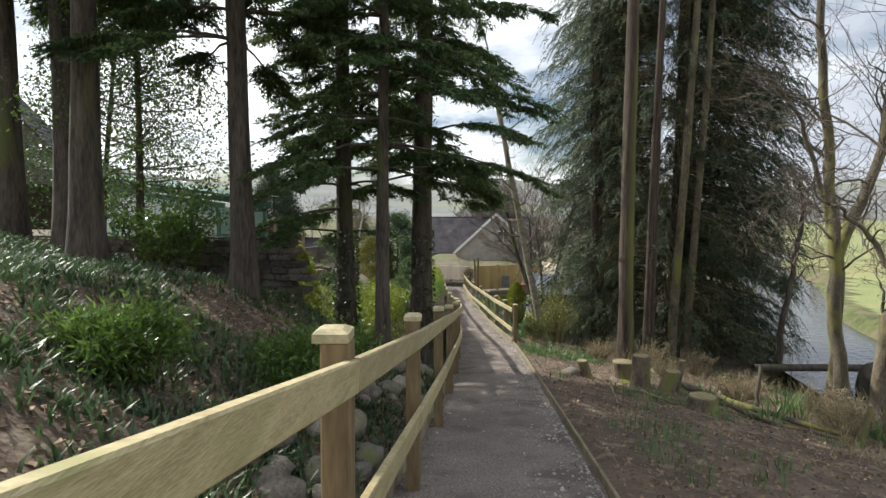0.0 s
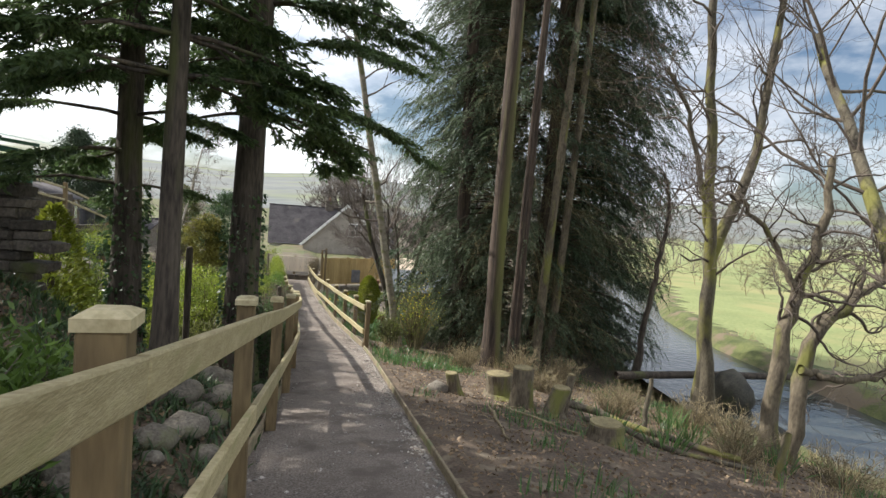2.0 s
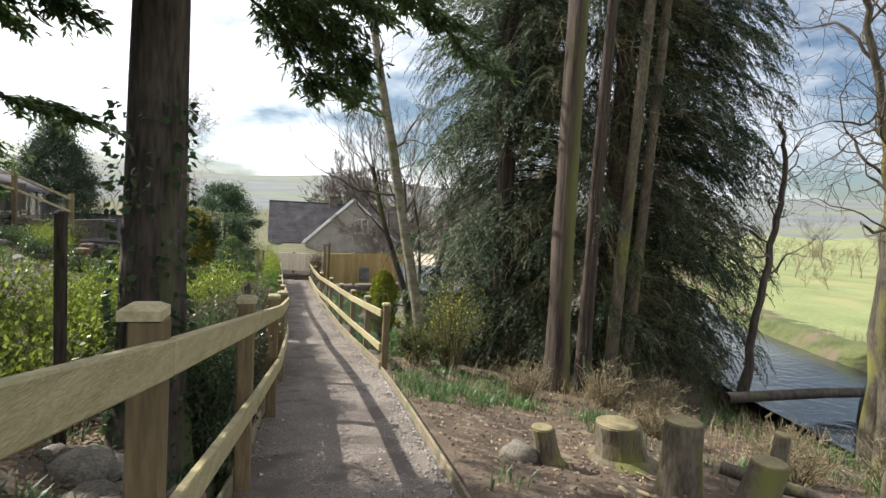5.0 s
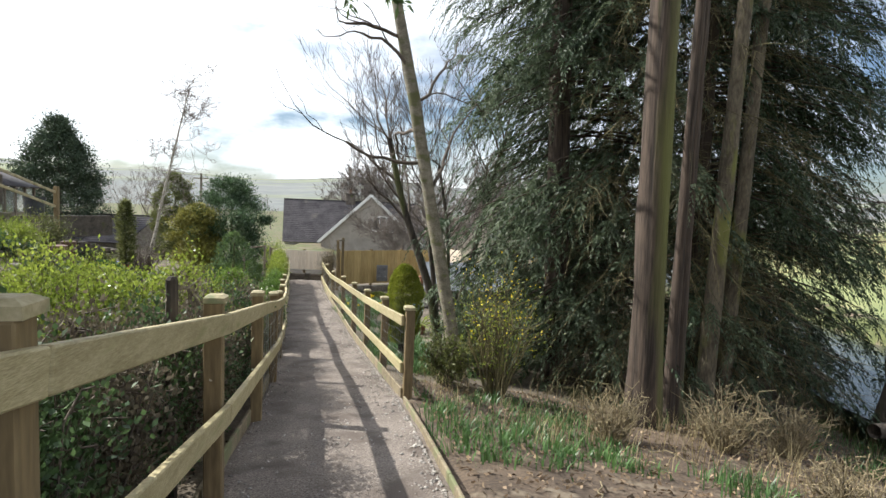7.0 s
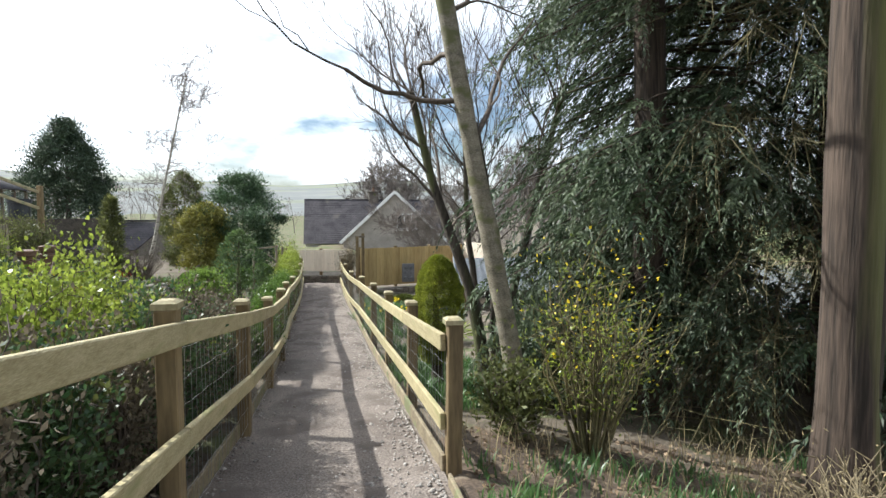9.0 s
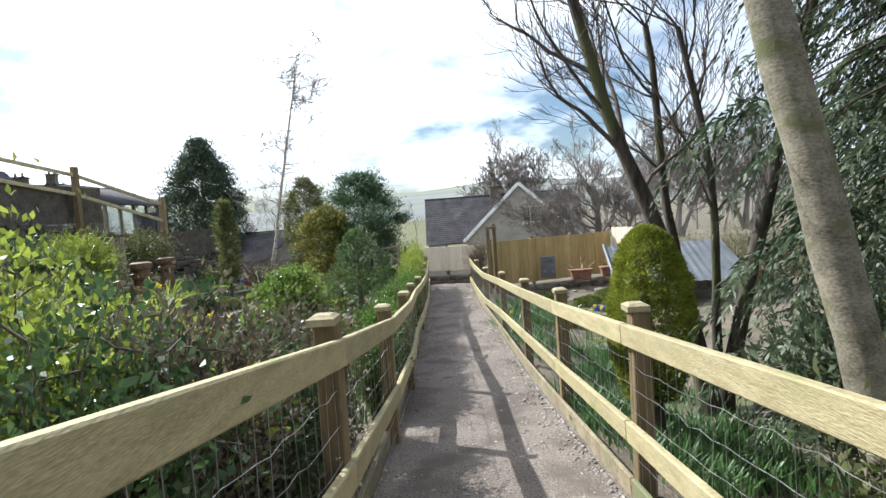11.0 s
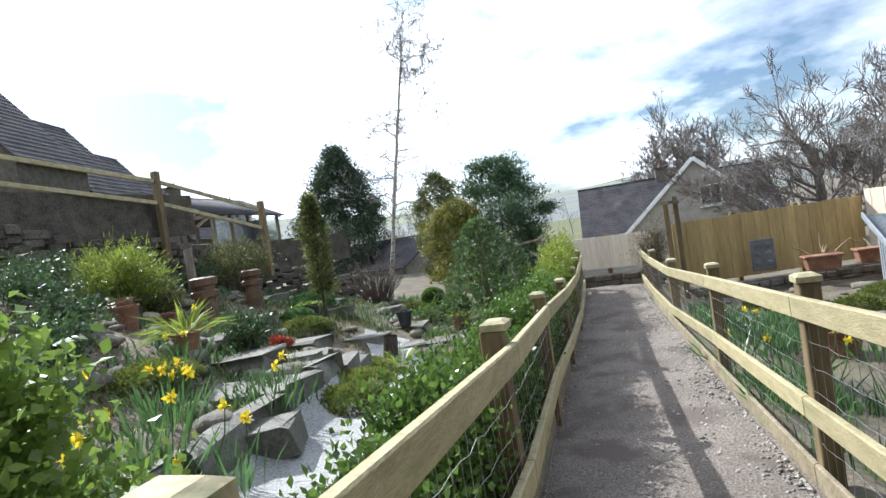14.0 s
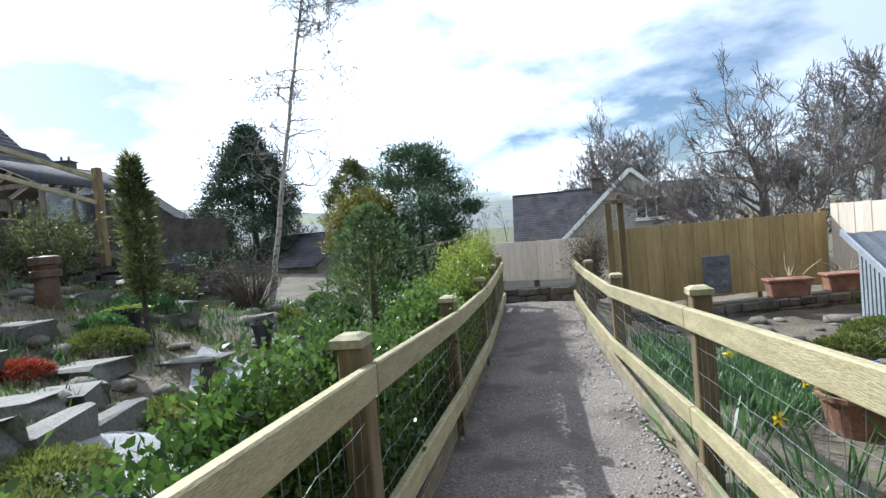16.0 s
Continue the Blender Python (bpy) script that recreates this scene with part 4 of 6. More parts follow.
def tufts(name, spots, material, label, blades=24, length=0.32, width=0.016, spread=0.07, category="plants", arch=0.6):
    """Arching strap leaves in tufts, one stuff object."""
    spots = np.asarray(spots, float)
    n = len(spots) * blades
    at = np.repeat(spots, blades, 0) + rng.normal(size=(n, 2)) * spread
    z = ground_z(at[:, 0], at[:, 1]) - 0.02
    a = rng.uniform(0, 2 * np.pi, n)
    ln = length * rng.uniform(0.5, 1.2, n)
    out_d = np.stack([np.cos(a), np.sin(a)], -1)
    bow = arch * rng.uniform(0.3, 1.1, n)
    perp = np.stack([-np.sin(a), np.cos(a)], -1) * (width * rng.uniform(0.6, 1.2, n))[:, None] / 2
    rows = []
    for s, wd in ((0, 1.0), (0.55, 0.95), (1.0, 0.12)):
        c = at + out_d * (ln * bow * s * s)[:, None]
        h = z + ln * (s - 0.45 * bow * s * s)
        rows.append(np.stack([np.column_stack([c + perp * wd, h]), np.column_stack([c - perp * wd, h])], 1))
    v = np.stack(rows, 1).reshape(-1, 3)
    k = 6 * np.arange(n)[:, None]
    f = np.concatenate([k + np.array([[0, 1, 3, 2]]), k + np.array([[2, 3, 5, 4]])])
    return linked(name, mesh_of(v, f), M[material], None, label, category, kind="stuff")


def scatter(n, x0, x1, y0, y1, keep=None):
    p = np.stack([rng.uniform(x0, x1, n), rng.uniform(y0, y1, n)], -1)
    off = (p[:, 0] < left_x(p[:, 1]) - 0.14) | (p[:, 0] > right_x(p[:, 1]) + 0.14)
    p = p[off]
    return p[keep(p[:, 0], p[:, 1])] if keep else p


def patchy(x, y, at=0.0):
    return wave(x * 0.9 + 3, y * 0.8) + 0.5 * wave(x * 2.3, y * 2.1 + 1) > at


def garden_path_x(y):
    return eased(y, [17.5, 19.3, 20.4, 21.5, 22.8, 24.3, 25.2, 26.2], [-1.0, -1.2, -1.42, -1.55, -1.8, -2.35, -2.9, -3.7])


def off_garden_path(x, y):
    return (np.abs(x - garden_path_x(y)) > 0.5) | (y > 26.2) | (y < 17.5)


# ground cover on the wooded bank and the garden floor
tufts("bluebell_leaves", scatter(3400, -7, 0.1, 2.2, 11, lambda x, y: patchy(x, y, -0.45)), "ivy", "patches of low strap-leaved green plants on the bank", 12, 0.17, 0.02, 0.09, arch=0.9)
tufts("bank_grass", scatter(1300, 1.9, 9.5, 4, 15.5, lambda x, y: patchy(x, y, 0.75) | ((x > 6.8) & patchy(x, y, 0))), "blade", "tufts of green grass on the stream bank", 12, 0.22, 0.012, 0.08)
tufts("dry_stalks", scatter(420, 4.6, 8.8, 6, 15.0, lambda x, y: patchy(y, x, 0.1)), "dry", "dry pale stalks and dead grass on the bank", 8, 0.38, 0.006, 0.1)
tufts("dry_stalks", scatter(110, 2.1, 6.5, 12.6, 15.2), "dry", "dead stalks beneath the cedars", 6, 0.42, 0.006, 0.12)
tufts("green_patch", scatter(170, 1.95, 3.9, 12.2, 14.6), "blade", "low green weeds where the fence begins", 12, 0.16, 0.016, 0.08)
tufts("garden_weeds", scatter(1500, -7, 0.1, 11.5, 30, lambda x, y: patchy(x, y, 0.2) & off_garden_path(x, y)), "ivy", "low green leaves between the shrubs", 12, 0.2, 0.022, 0.09)
tufts("garden_plants", scatter(1100, 1.7, 3.3, 16.5, 27.0, lambda x, y: patchy(x, y, -0.1)), "blade", "bulb leaves and low plants in the bed", 12, 0.26, 0.016, 0.08)
tufts("reeds", scatter(420, 8.3, 16, 6, 24, lambda x, y: np.abs(np.abs(x - stream_x(y)) - 2.9) < 0.6), "dry", "pale sedge along the stream edge", 14, 0.4, 0.01, 0.12)


def litter(name, spots, material, label, size):
    n = len(spots)
    z = ground_z(spots[:, 0], spots[:, 1]) + 0.012 + 0.012 * rng.uniform(size=n)
    way = unit(n) * np.array([1, 1, 0.35])
    v, f = leaves(np.column_stack([spots, z]), way, np.full(n, size), np.full(n, size * 0.6))
    v[:, 2] = np.maximum(v[:, 2], np.repeat(z - 0.01, 4))
    linked(name, mesh_of(v, f), M[material], None, label, "leaf litter", kind="stuff")


litter("fallen_leaves", scatter(26000, -7.5, 0.3, 1.0, 12), "litter", "brown fallen leaves scattered over the bank", 0.055)
litter("fallen_leaves", scatter(15000, 1.1, 8.5, 2.5, 15.5), "litter", "brown fallen leaves and twigs on bare earth", 0.05)
litter("fallen_leaves", scatter(9000, -8, 0.3, 12, 30, off_garden_path), "litter", "dead leaves on the garden soil", 0.045)

tufts("rockery_plants", scatter(1100, -7.5, -1.0, 19, 31, lambda x, y: patchy(y, x, -0.3) & off_garden_path(x, y)), "heath", "mats of yellow-green alpine plants in the rockery", 14, 0.12, 0.02, 0.1)
tufts("rockery_plants", scatter(700, -7.5, -1.0, 19, 31, lambda x, y: patchy(y + 2, x, 0.1) & off_garden_path(x, y)), "blade", "green leafy plants in the rockery", 12, 0.24, 0.02, 0.08)
tufts("rockery_stalks", scatter(420, -8, -0.8, 18, 31, off_garden_path), "dry", "dead brown stalks in the rockery", 8, 0.2, 0.008, 0.1)
# shrubs of the bank
build_shrub(-2.1, 3.5, 0.36, 0.33, 0.42, "shrub", "low feathery green shrub on the dark bank", 0.07, 0.016, 6500, 40, base=0.3)
build_shrub(-1.15, 4.9, 0.55, 0.5, 0.62, "shrub", "low dense evergreen shrub beside the fence", 0.07, 0.02, 8000, 44, base=0.3)
build_shrub(-4.3, 8.6, 0.8, 0.7, 1.5, "shrub", "young holly bush with glossy leaves", 0.08, 0.04, 3000, 20, base=0.3)
build_shrub(-3.3, 11.0, 0.8, 0.7, 1.5, "lime", "sunlit yellow-green bush behind the wall", 0.08, 0.035, 2600, 20)
build_shrub(-2.2, 11.9, 0.8, 0.8, 1.2, "lime", "sunlit yellow-green bush below the firs", 0.08, 0.035, 2600, 20)
build_shrub(-1.0, 12.2, 0.6, 0.6, 1.0, "olive", "untidy green bush behind the fence", 0.07, 0.035, 2400, 20)
def build_holly(x, y, height, reach, material, label, clumps=80):
    """A loose evergreen tree: a crooked stem, thin boughs, clumps of small leaves at their ends."""
    z = gz(x, y)
    root = thing("holly_tree", x, y, z, label, "tree")
    line = trunk_line((x, y, z), height, (0.02, 0.0), 0.25, 12)
    t, tw, pieces = Tubes(), Tubes(), []
    t.add(line, flare(12, 0.07, 0.02), 8, 0.05)
    for _ in range(clumps):
        s = rng.uniform(0.22, 1.0)
        c = np.array([np.interp(s, np.linspace(0, 1, 12), line[:, k]) for k in range(3)])
        a, r = rng.uniform(0, 2 * np.pi), reach * (1.1 - 0.6 * s) * math.sqrt(rng.uniform(0.05, 1))
        end = c + np.array([math.cos(a) * r, math.sin(a) * r, 0.25 * r + 0.2 * rng.normal()])
        u = np.linspace(0, 1, 5)[:, None]
        tw.add(c + (end - c) * u + 0.05 * rng.normal(size=(5, 3)) * u, np.linspace(0.016, 0.004, 5), 4)
        n = 210
        at = end + rng.normal(size=(n, 3)) * np.array([0.26, 0.26, 0.16])
        pieces.append(leaves(at, unit(n) + np.array([0, 0, -0.2]), np.full(n, 0.065), np.full(n, 0.034)))
    linked("trunk", t.mesh(), M["bark"], root, smooth=True)
    linked("boughwork", tw.mesh(), M["twig"], root)
    linked("crown", joined(pieces), M[material], root, "loose clumps of small glossy leaves")
    place_all(root)


build_holly(-5.0, 9.0, 6.6, 1.7, "shrub", "tall loose holly tree with small glossy leaves")
build_holly(-6.8, 10.9, 6.2, 1.6, "ivy", "tall dark holly tree behind the wall")
build_shrub(-3.4, 12.8, 1.0, 0.9, 1.4, "lime", "bright sunlit bush in the garden", 0.08, 0.035, 2600, 20)
build_shrub(-0.45, 13.5, 0.5, 0.7, 1.3, "olive", "olive-green hedge shrub behind the fence", 0.055, 0.028, 6500, 26)
build_shrub(-1.5, 14.3, 0.9, 0.8, 1.65, "lime", "tall yellow-green hedge shrub with fresh leaves", 0.042, 0.026, 18000, 70)
build_shrub(-0.72, 15.0, 0.7, 0.8, 1.6, "lime", "yellow-green leafy hedge shrub beside the fence", 0.036, 0.024, 34000, 110)
build_shrub(-2.3, 16.0, 1.0, 0.8, 1.65, "lime", "yellow-green hedge shrub with fresh leaves", 0.042, 0.027, 22000, 80)
build_shrub(-0.85, 16.5, 0.55, 0.6, 1.0, "olive", "twiggy rose bush with sparse new leaves", 0.022, 0.013, 11000, 110)
build_shrub(-2.0, 17.1, 0.9, 0.6, 0.85, "olive", "twiggy rose bush with sparse new leaves", 0.024, 0.014, 10000, 110)
build_shrub(-1.35, 17.0, 0.5, 0.5, 1.05, "heath", "twiggy rose bush with sparse new leaves", 0.024, 0.014, 9000, 110)
build_shrub(-1.75, 17.7, 0.5, 0.5, 0.95, "olive", "twiggy rose bush with sparse new leaves", 0.026, 0.015, 8000, 100)
build_dense("evergreen_bush", -0.42, 17.65, 0.31, 0.31, 1.45, "bright_evergreen", "dense rounded evergreen with glossy leaves", 0.034, 0.022, 19000, "egg", category="shrub", inner=0.5, lift=0.35, lumps=0.25, trunk_r=0.035, tufts_n=60, tuft_r=0.13)
for k, y in enumerate(np.arange(18.6, 29, 0.55)):
    tall = 0.78 + 0.1 * float(smooth(19.3, 21.2, y)) + 0.22 * float(smooth(23.8, 25.6, y)) + 0.06 * ((k * 7) % 4)
    build_shrub(float(fence_x(y)) - 0.23 - 0.03 * (k % 3), y, 0.15, 0.4, tall, "lime" if y > 24.5 else "shrub", "low hedge bush with small glossy leaves along the fence", 0.036, 0.024, 13500, 60, inner=0.2, base=0.1, bushy=1, even=0.7, loose=0.035)
for k, y in enumerate(np.arange(10.4, 17.0, 0.7)):
    build_shrub(float(fence_x(y)) - 0.36 - 0.05 * (k % 3), y, 0.26, 0.45, 1.08 + 0.08 * ((k * 5) % 4), "brush" if k % 2 else "ivy", "untidy brown twiggy undergrowth behind the fence", 0.034, 0.02, 9000, 80, inner=0.25, base=0.1, bushy=1, even=0.65, loose=0.04)
build_shrub(-0.35, 10.9, 0.35, 0.3, 0.32, "litter", "heap of brown dead bracken behind the fence", 0.12, 0.02, 1500, 30, base=0.2)
build_shrub(-2.3, 13.4, 0.8, 0.7, 1.3, "lime", "sunlit yellow-green bush below the trees", 0.07, 0.03, 4500, 26)
build_shrub(-3.6, 14.6, 0.9, 0.8, 1.5, "lime", "sunlit yellow-green bush in the garden", 0.07, 0.03, 4500, 26)
# yellow-flowering twiggy bush at the fence's start
fb = build_shrub(3.12, 14.85, 0.5, 0.45, 1.6, "lime", "twiggy bush dotted with yellow flowers", 0.045, 0.016, 1300, 50, twig="mossy_twig")
pts = rng.normal(size=(170, 3)) * np.array([0.27, 0.22, 0.26]) + np.array([3.1, 14.85, gz(3.05, 14.8) + 1.15])
linked("blossom", mesh_of(*leaves(pts, unit(170), np.full(170, 0.03), np.full(170, 0.024))), M["flower"], fb, "small yellow flowers").matrix_parent_inverse = fb.matrix_basis.inverted()
build_shrub(2.6, 15.3, 0.3, 0.35, 0.75, "olive", "leafy bush beside the fence's first post", 0.06, 0.025, 2200, 24)
for x, y, h in ((7.2, 28.2, 1.5), (8.4, 27.2, 1.8), (8.7, 29.6, 1.7), (9.9, 28.3, 2.0), (6.9, 29.9, 1.4)):
    build_shrub(x, y, 0.8, 0.7, h, "olive", "brown twiggy hedge bush behind the bed", 0.05, 0.02, 1500, 60, twig="dead_twig")
build_shrub(3.6, 16.8, 0.8, 0.7, 1.3, "cedar", "low drooping evergreen beside the birch", 0.1, 0.03, 5000, 30)
build_shrub(-6.2, 23.2, 0.75, 0.6, 0.9, "lime", "pale feathery evergreen on the rockery", 0.13, 0.012, 7000, 60)
build_shrub(-7.2, 27.0, 0.8, 0.7, 1.2, "olive", "leafy grey-green shrub before the greenhouse", 0.07, 0.03, 3600, 36)
build_shrub(-5.0, 29.2, 0.9, 0.7, 1.3, "brush", "reddish twiggy bare shrub", 0.04, 0.01, 600, 110)
build_shrub(-0.75, 30.6, 0.4, 0.4, 1.4, "lime", "tall yellow-green grass-like shrub at the path's end", 0.14, 0.012, 3000, 50)
build_shrub(-3.2, 27.9, 0.35, 0.35, 0.4, "shrub", "small pale-edged shrub in the rockery", 0.05, 0.03, 900, 24)
for x, y, r in ((-2.15, 29.2, 0.42), (-2.75, 28.3, 0.3), (-3.7, 29.5, 0.26), (-1.6, 30.4, 0.45)):
    build_dense("box_ball", x, y, r, r, r * 1.7, "shrub", "clipped round green box bush", 0.045, 0.025, 9000, "ball", category="shrub", lumps=0.03, inner=0.8, trunk_r=0.02)

# far scrub, hedges and winter woods
def build_wood(name, x0, x1, y0, y1, n, h, label, material="grey_twig"):
    t = Tubes()
    for _ in range(n):
        x, y = rng.uniform(x0, x1), rng.uniform(y0, y1)
        hh = h * rng.uniform(0.6, 1.15)
        p = np.array([x, y, gz(x, y) - 0.3])
        grow(t, p, np.array([0.1 * rng.normal(), 0.1 * rng.normal(), 1]), hh * 0.45, hh * 0.014, 4, 0.7, 0.25, 0.1, (2, 4), 0.66, hh * 0.0016)
    linked(name, t.mesh(), M[material], None, label, "woodland", kind="stuff")


build_wood("far_woods", 16, 60, 42, 75, 46, 6, "leafless grey trees beyond the meadow")
build_wood("far_woods", 4, 40, 55, 95, 40, 7, "leafless trees on the rising ground behind the house")
build_wood("far_woods", -45, -4, 62, 100, 40, 6, "leafless trees behind the gardens")
build_wood("scrub", 15, 40, 27, 41, 50, 2.6, "brown leafless scrub along the meadow's edge", "dead_twig")
build_bare(6.9, 37.0, [(0, 0, -0.1, 0, 4.0, 0.2), (0.2, 0, 0.5, 0.1, 3.6, 0.12), (-0.1, 0, -0.7, 0.1, 3.5, 0.12)], "spreading bare tree behind the panel fence", depth=6, trunk="grey_twig", material="grey_twig", min_r=0.008, z=-3.8)
build_bare(5.6, 62.0, [(0, 0, 0.0, 0, 6.6, 0.22), (0.2, 0, 0.35, 0.1, 5.6, 0.15), (-0.1, 0, -0.35, 0.1, 5.6, 0.15)], "tall bare tree behind the house", depth=6, trunk="grey_twig", material="grey_twig", min_r=0.015, z=-4)
build_bare(16.5, 44.0, [(0, 0, 0.0, 0, 4.2, 0.16), (0.2, 0, 0.35, 0.1, 3.8, 0.12), (-0.1, 0, -0.35, 0.1, 3.8, 0.12)], "tall bare tree on the rising ground", depth=6, trunk="grey_twig", material="grey_twig", min_r=0.01, z=-2.5)
build_bare(12.0, 42.0, [(0, 0, 0.1, 0, 4.2, 0.16), (0.2, 0, 0.4, 0.1, 3.8, 0.12), (-0.1, 0, -0.3, 0.1, 3.8, 0.12)], "tall bare tree on the rising ground", depth=6, trunk="grey_twig", material="grey_twig", min_r=0.01, z=-2.5)

# daffodils
def build_daffodils(x, y, flowers, label, r=0.12, h=0.38):
    z = gz(x, y)
    root = thing("daffodil_clump" if flowers else "iris_clump", x, y, z, label, "flowers" if flowers else "plant", "daffodils in the beds" if flowers else "irises on the bank")
    n = 46
    at = np.column_stack([rng.normal(size=n) * r, rng.normal(size=n) * r, np.full(n, -0.02)])
    way = np.column_stack([at[:, 0] * 2.2, at[:, 1] * 2.2, np.ones(n)]) + 0.22 * rng.normal(size=(n, 3))
    linked("foliage", mesh_of(*leaves(at, way, np.full(n, h * 1.05), np.full(n, 0.018), 0.12)), M["blade"], root)
    for _ in range(flowers):
        px, py = rng.normal(size=2) * r * 1.1
        top = np.array([px * 1.4, py * 1.4, h * rng.uniform(0.9, 1.15)])
        t = Tubes()
        t.add([np.array([px, py, -0.02]), top * np.array([0.95, 0.95, 0.6]), top], [0.005, 0.005, 0.004], 4)
        stalk = linked("stalk", t.mesh(), M["blade"], root)
        face = np.array([rng.normal() * 0.5, -1, 0.15])
        face /= np.linalg.norm(face)
        s = np.cross(face, [0, 0, 1.0])
        s /= np.linalg.norm(s)
        u = np.cross(s, face)
        a = np.arange(6) * np.pi / 3
        out_w = np.cos(a)[:, None] * s + np.sin(a)[:, None] * u
        v, f = leaves(np.repeat(top[None], 6, 0), out_w + face * 0.15, np.full(6, 0.05), np.full(6, 0.034))
        linked("petals", mesh_of(v, f), M["flower"], stalk)
        t = Tubes()
        t.add([top, top + face * 0.02, top + face * 0.035], [0.012, 0.013, 0.019], 7)
        linked("trumpet", t.mesh(), M["flower"], stalk)
    return root


for x, y, k in ((-1.75, 18.7, 3), (-2.3, 19.0, 3), (-1.9, 19.5, 3), (-2.8, 18.6, 2), (-1.75, 19.3, 3), (-2.2, 19.9, 3), (-1.6, 19.75, 2), (-2.7, 20.4, 3), (-2.0, 20.8, 2), (-3.4, 21.3, 2), (-2.9, 19.4, 2), (-4.4, 22.6, 2),
                (2.5, 25.2, 5), (2.25, 24.1, 2), (2.2, 22.9, 2), (2.8, 22.2, 3), (1.85, 21.9, 1), (2.5, 18.9, 1), (3.2, 23.8, 3), (1.75, 23.2, 1)):
    build_daffodils(x, y, k, "clump of yellow daffodils in flower")


# ---- stones ----
def rock_mesh(seed, sub=2):
    bm = bmesh.new()
    bmesh.ops.create_icosphere(bm, subdivisions=sub, radius=0.5)
    r = np.random.default_rng(seed)
    o = Vector(r.uniform(-9, 9, 3))
    for v in bm.verts:
        v.co *= 1 + 0.28 * noise.noise(v.co * 2.2 + o) + 0.1 * noise.noise(v.co * 6 + o)
    me = bpy.data.meshes.new("rock")
    bm.to_mesh(me)
    bm.free()
    return me


ROCKS = [rock_mesh(s) for s in range(5)]
for me in ROCKS:
    me.materials.append(M["stone"])
    me.polygons.foreach_set("use_smooth", np.ones(len(me.polygons), bool))


def rock(x, y, sx, sy, sz, label, group="", sink=0.3, name="boulder", category="stone"):
    ob = new(name, ROCKS[int(abs(x * 37 + y * 91)) % 5])
    ob.matrix_basis = pose(x, y, gz(x, y) + sz * (0.5 - sink), 0, 0, (x * 71 + y * 33) % 360) @ Matrix.Diagonal((sx, sy, sz, 1))
    return tagged(ob, label, category, group)


for _ in range(64):
    y = rng.uniform(2.6, 11.5)
    x = float(left_x(y)) - rng.uniform(0.22, 1.15)
    s = rng.uniform(0.14, 0.36)
    rock(x, y, s * 1.2, s, s * 0.75, "rounded grey-brown boulder at the foot of the bank", "boulders beside the path")
big = rock(10.4, 12.8, 1.0, 0.9, 1.2, "dark mossy boulder standing in the stream", sink=0.2)
big.data = big.data.copy()
big.data.materials[0] = M["wet_stone"]
for _ in range(26):
    y = rng.uniform(7, 24)
    x = float(stream_x(y)) + rng.choice((-1, 0.5)) * rng.uniform(1.0, 2.0)
    s = rng.uniform(0.2, 0.6)
    wet = rock(x, y, s * 1.3, s, s * 0.6, "wet dark stone at the stream's edge", "stones in the stream", sink=0.25)
    wet.data = big.data


# ---- stumps, stakes, branches ----
def build_stump(x, y, r, h, label, lean=(0.0, 0.0), foot=1.35):
    z = gz(x, y)
    root = thing("tree_stump", x, y, z, label, "stump", "cut stumps on the bank")
    prof = [(r * foot * 1.1, -0.12), (r * foot, 0.0), (r * 1.12, h * 0.22), (r, h * 0.6), (r * 0.98, h)]
    bm = lathe(prof, 18)
    for v in bm.verts:
        a = math.atan2(v.co.y, v.co.x)
        k = 1 + 0.07 * math.sin(3 * a + x) + 0.04 * math.sin(8 * a + y)
        v.co = Vector((v.co.x * k + lean[0] * v.co.z, v.co.y * k + lean[1] * v.co.z, v.co.z))
    part("bark", bm, M["stump_bark"], root)
    bm = lathe([(r * 0.9, 0.0), (r * 0.92, 0.012), (r * 0.86, 0.018)], 18)
    bmesh.ops.translate(bm, verts=list(bm.verts), vec=(lean[0] * h, lean[1] * h, h))
    part("cut_face", bm, M["cut_wood"], root, "pale sawn top")


build_stump(3.5, 9.55, 0.15, 0.6, "tall sawn stump with a pale top", foot=1.25)
build_stump(3.55, 10.4, 0.21, 0.36, "low dark sawn stump on bare earth", (-0.2, 0), 1.7)
build_stump(2.75, 10.3, 0.1, 0.34, "short leaning stump with moss", (-0.3, -0.1))
build_stump(3.8, 7.85, 0.2, 0.22, "broad low mossy stump on the bank", foot=1.5)
build_stump(3.75, 9.1, 0.13, 0.4, "hollow broken stump on the bank", (0.35, 0.0), 1.7)
build_stump(3.95, 9.15, 0.055, 0.62, "splintered upright stump on the bank", (0.2, 0.05))
rock(2.45, 10.3, 0.34, 0.26, 0.24, "rounded grey stone beside a mossy stump")


def stick(name, pts, r, material, label, category="branch"):
    t = Tubes()
    pts = np.array(pts, float)
    z = ground_z(pts[:, 0], pts[:, 1])
    pts = np.column_stack([pts[:, :2], z + pts[:, 2]])
    u = np.linspace(0, len(pts) - 1, 9)
    line = np.stack([np.interp(u, np.arange(len(pts)), pts[:, k]) for k in range(3)], -1) + 0.012 * rng.normal(size=(9, 3))
    t.add(line, np.linspace(r, r * 0.7, 9), 7, 0.08)
    return linked(name, t.mesh(), M[material], None, label, category, smooth=True)


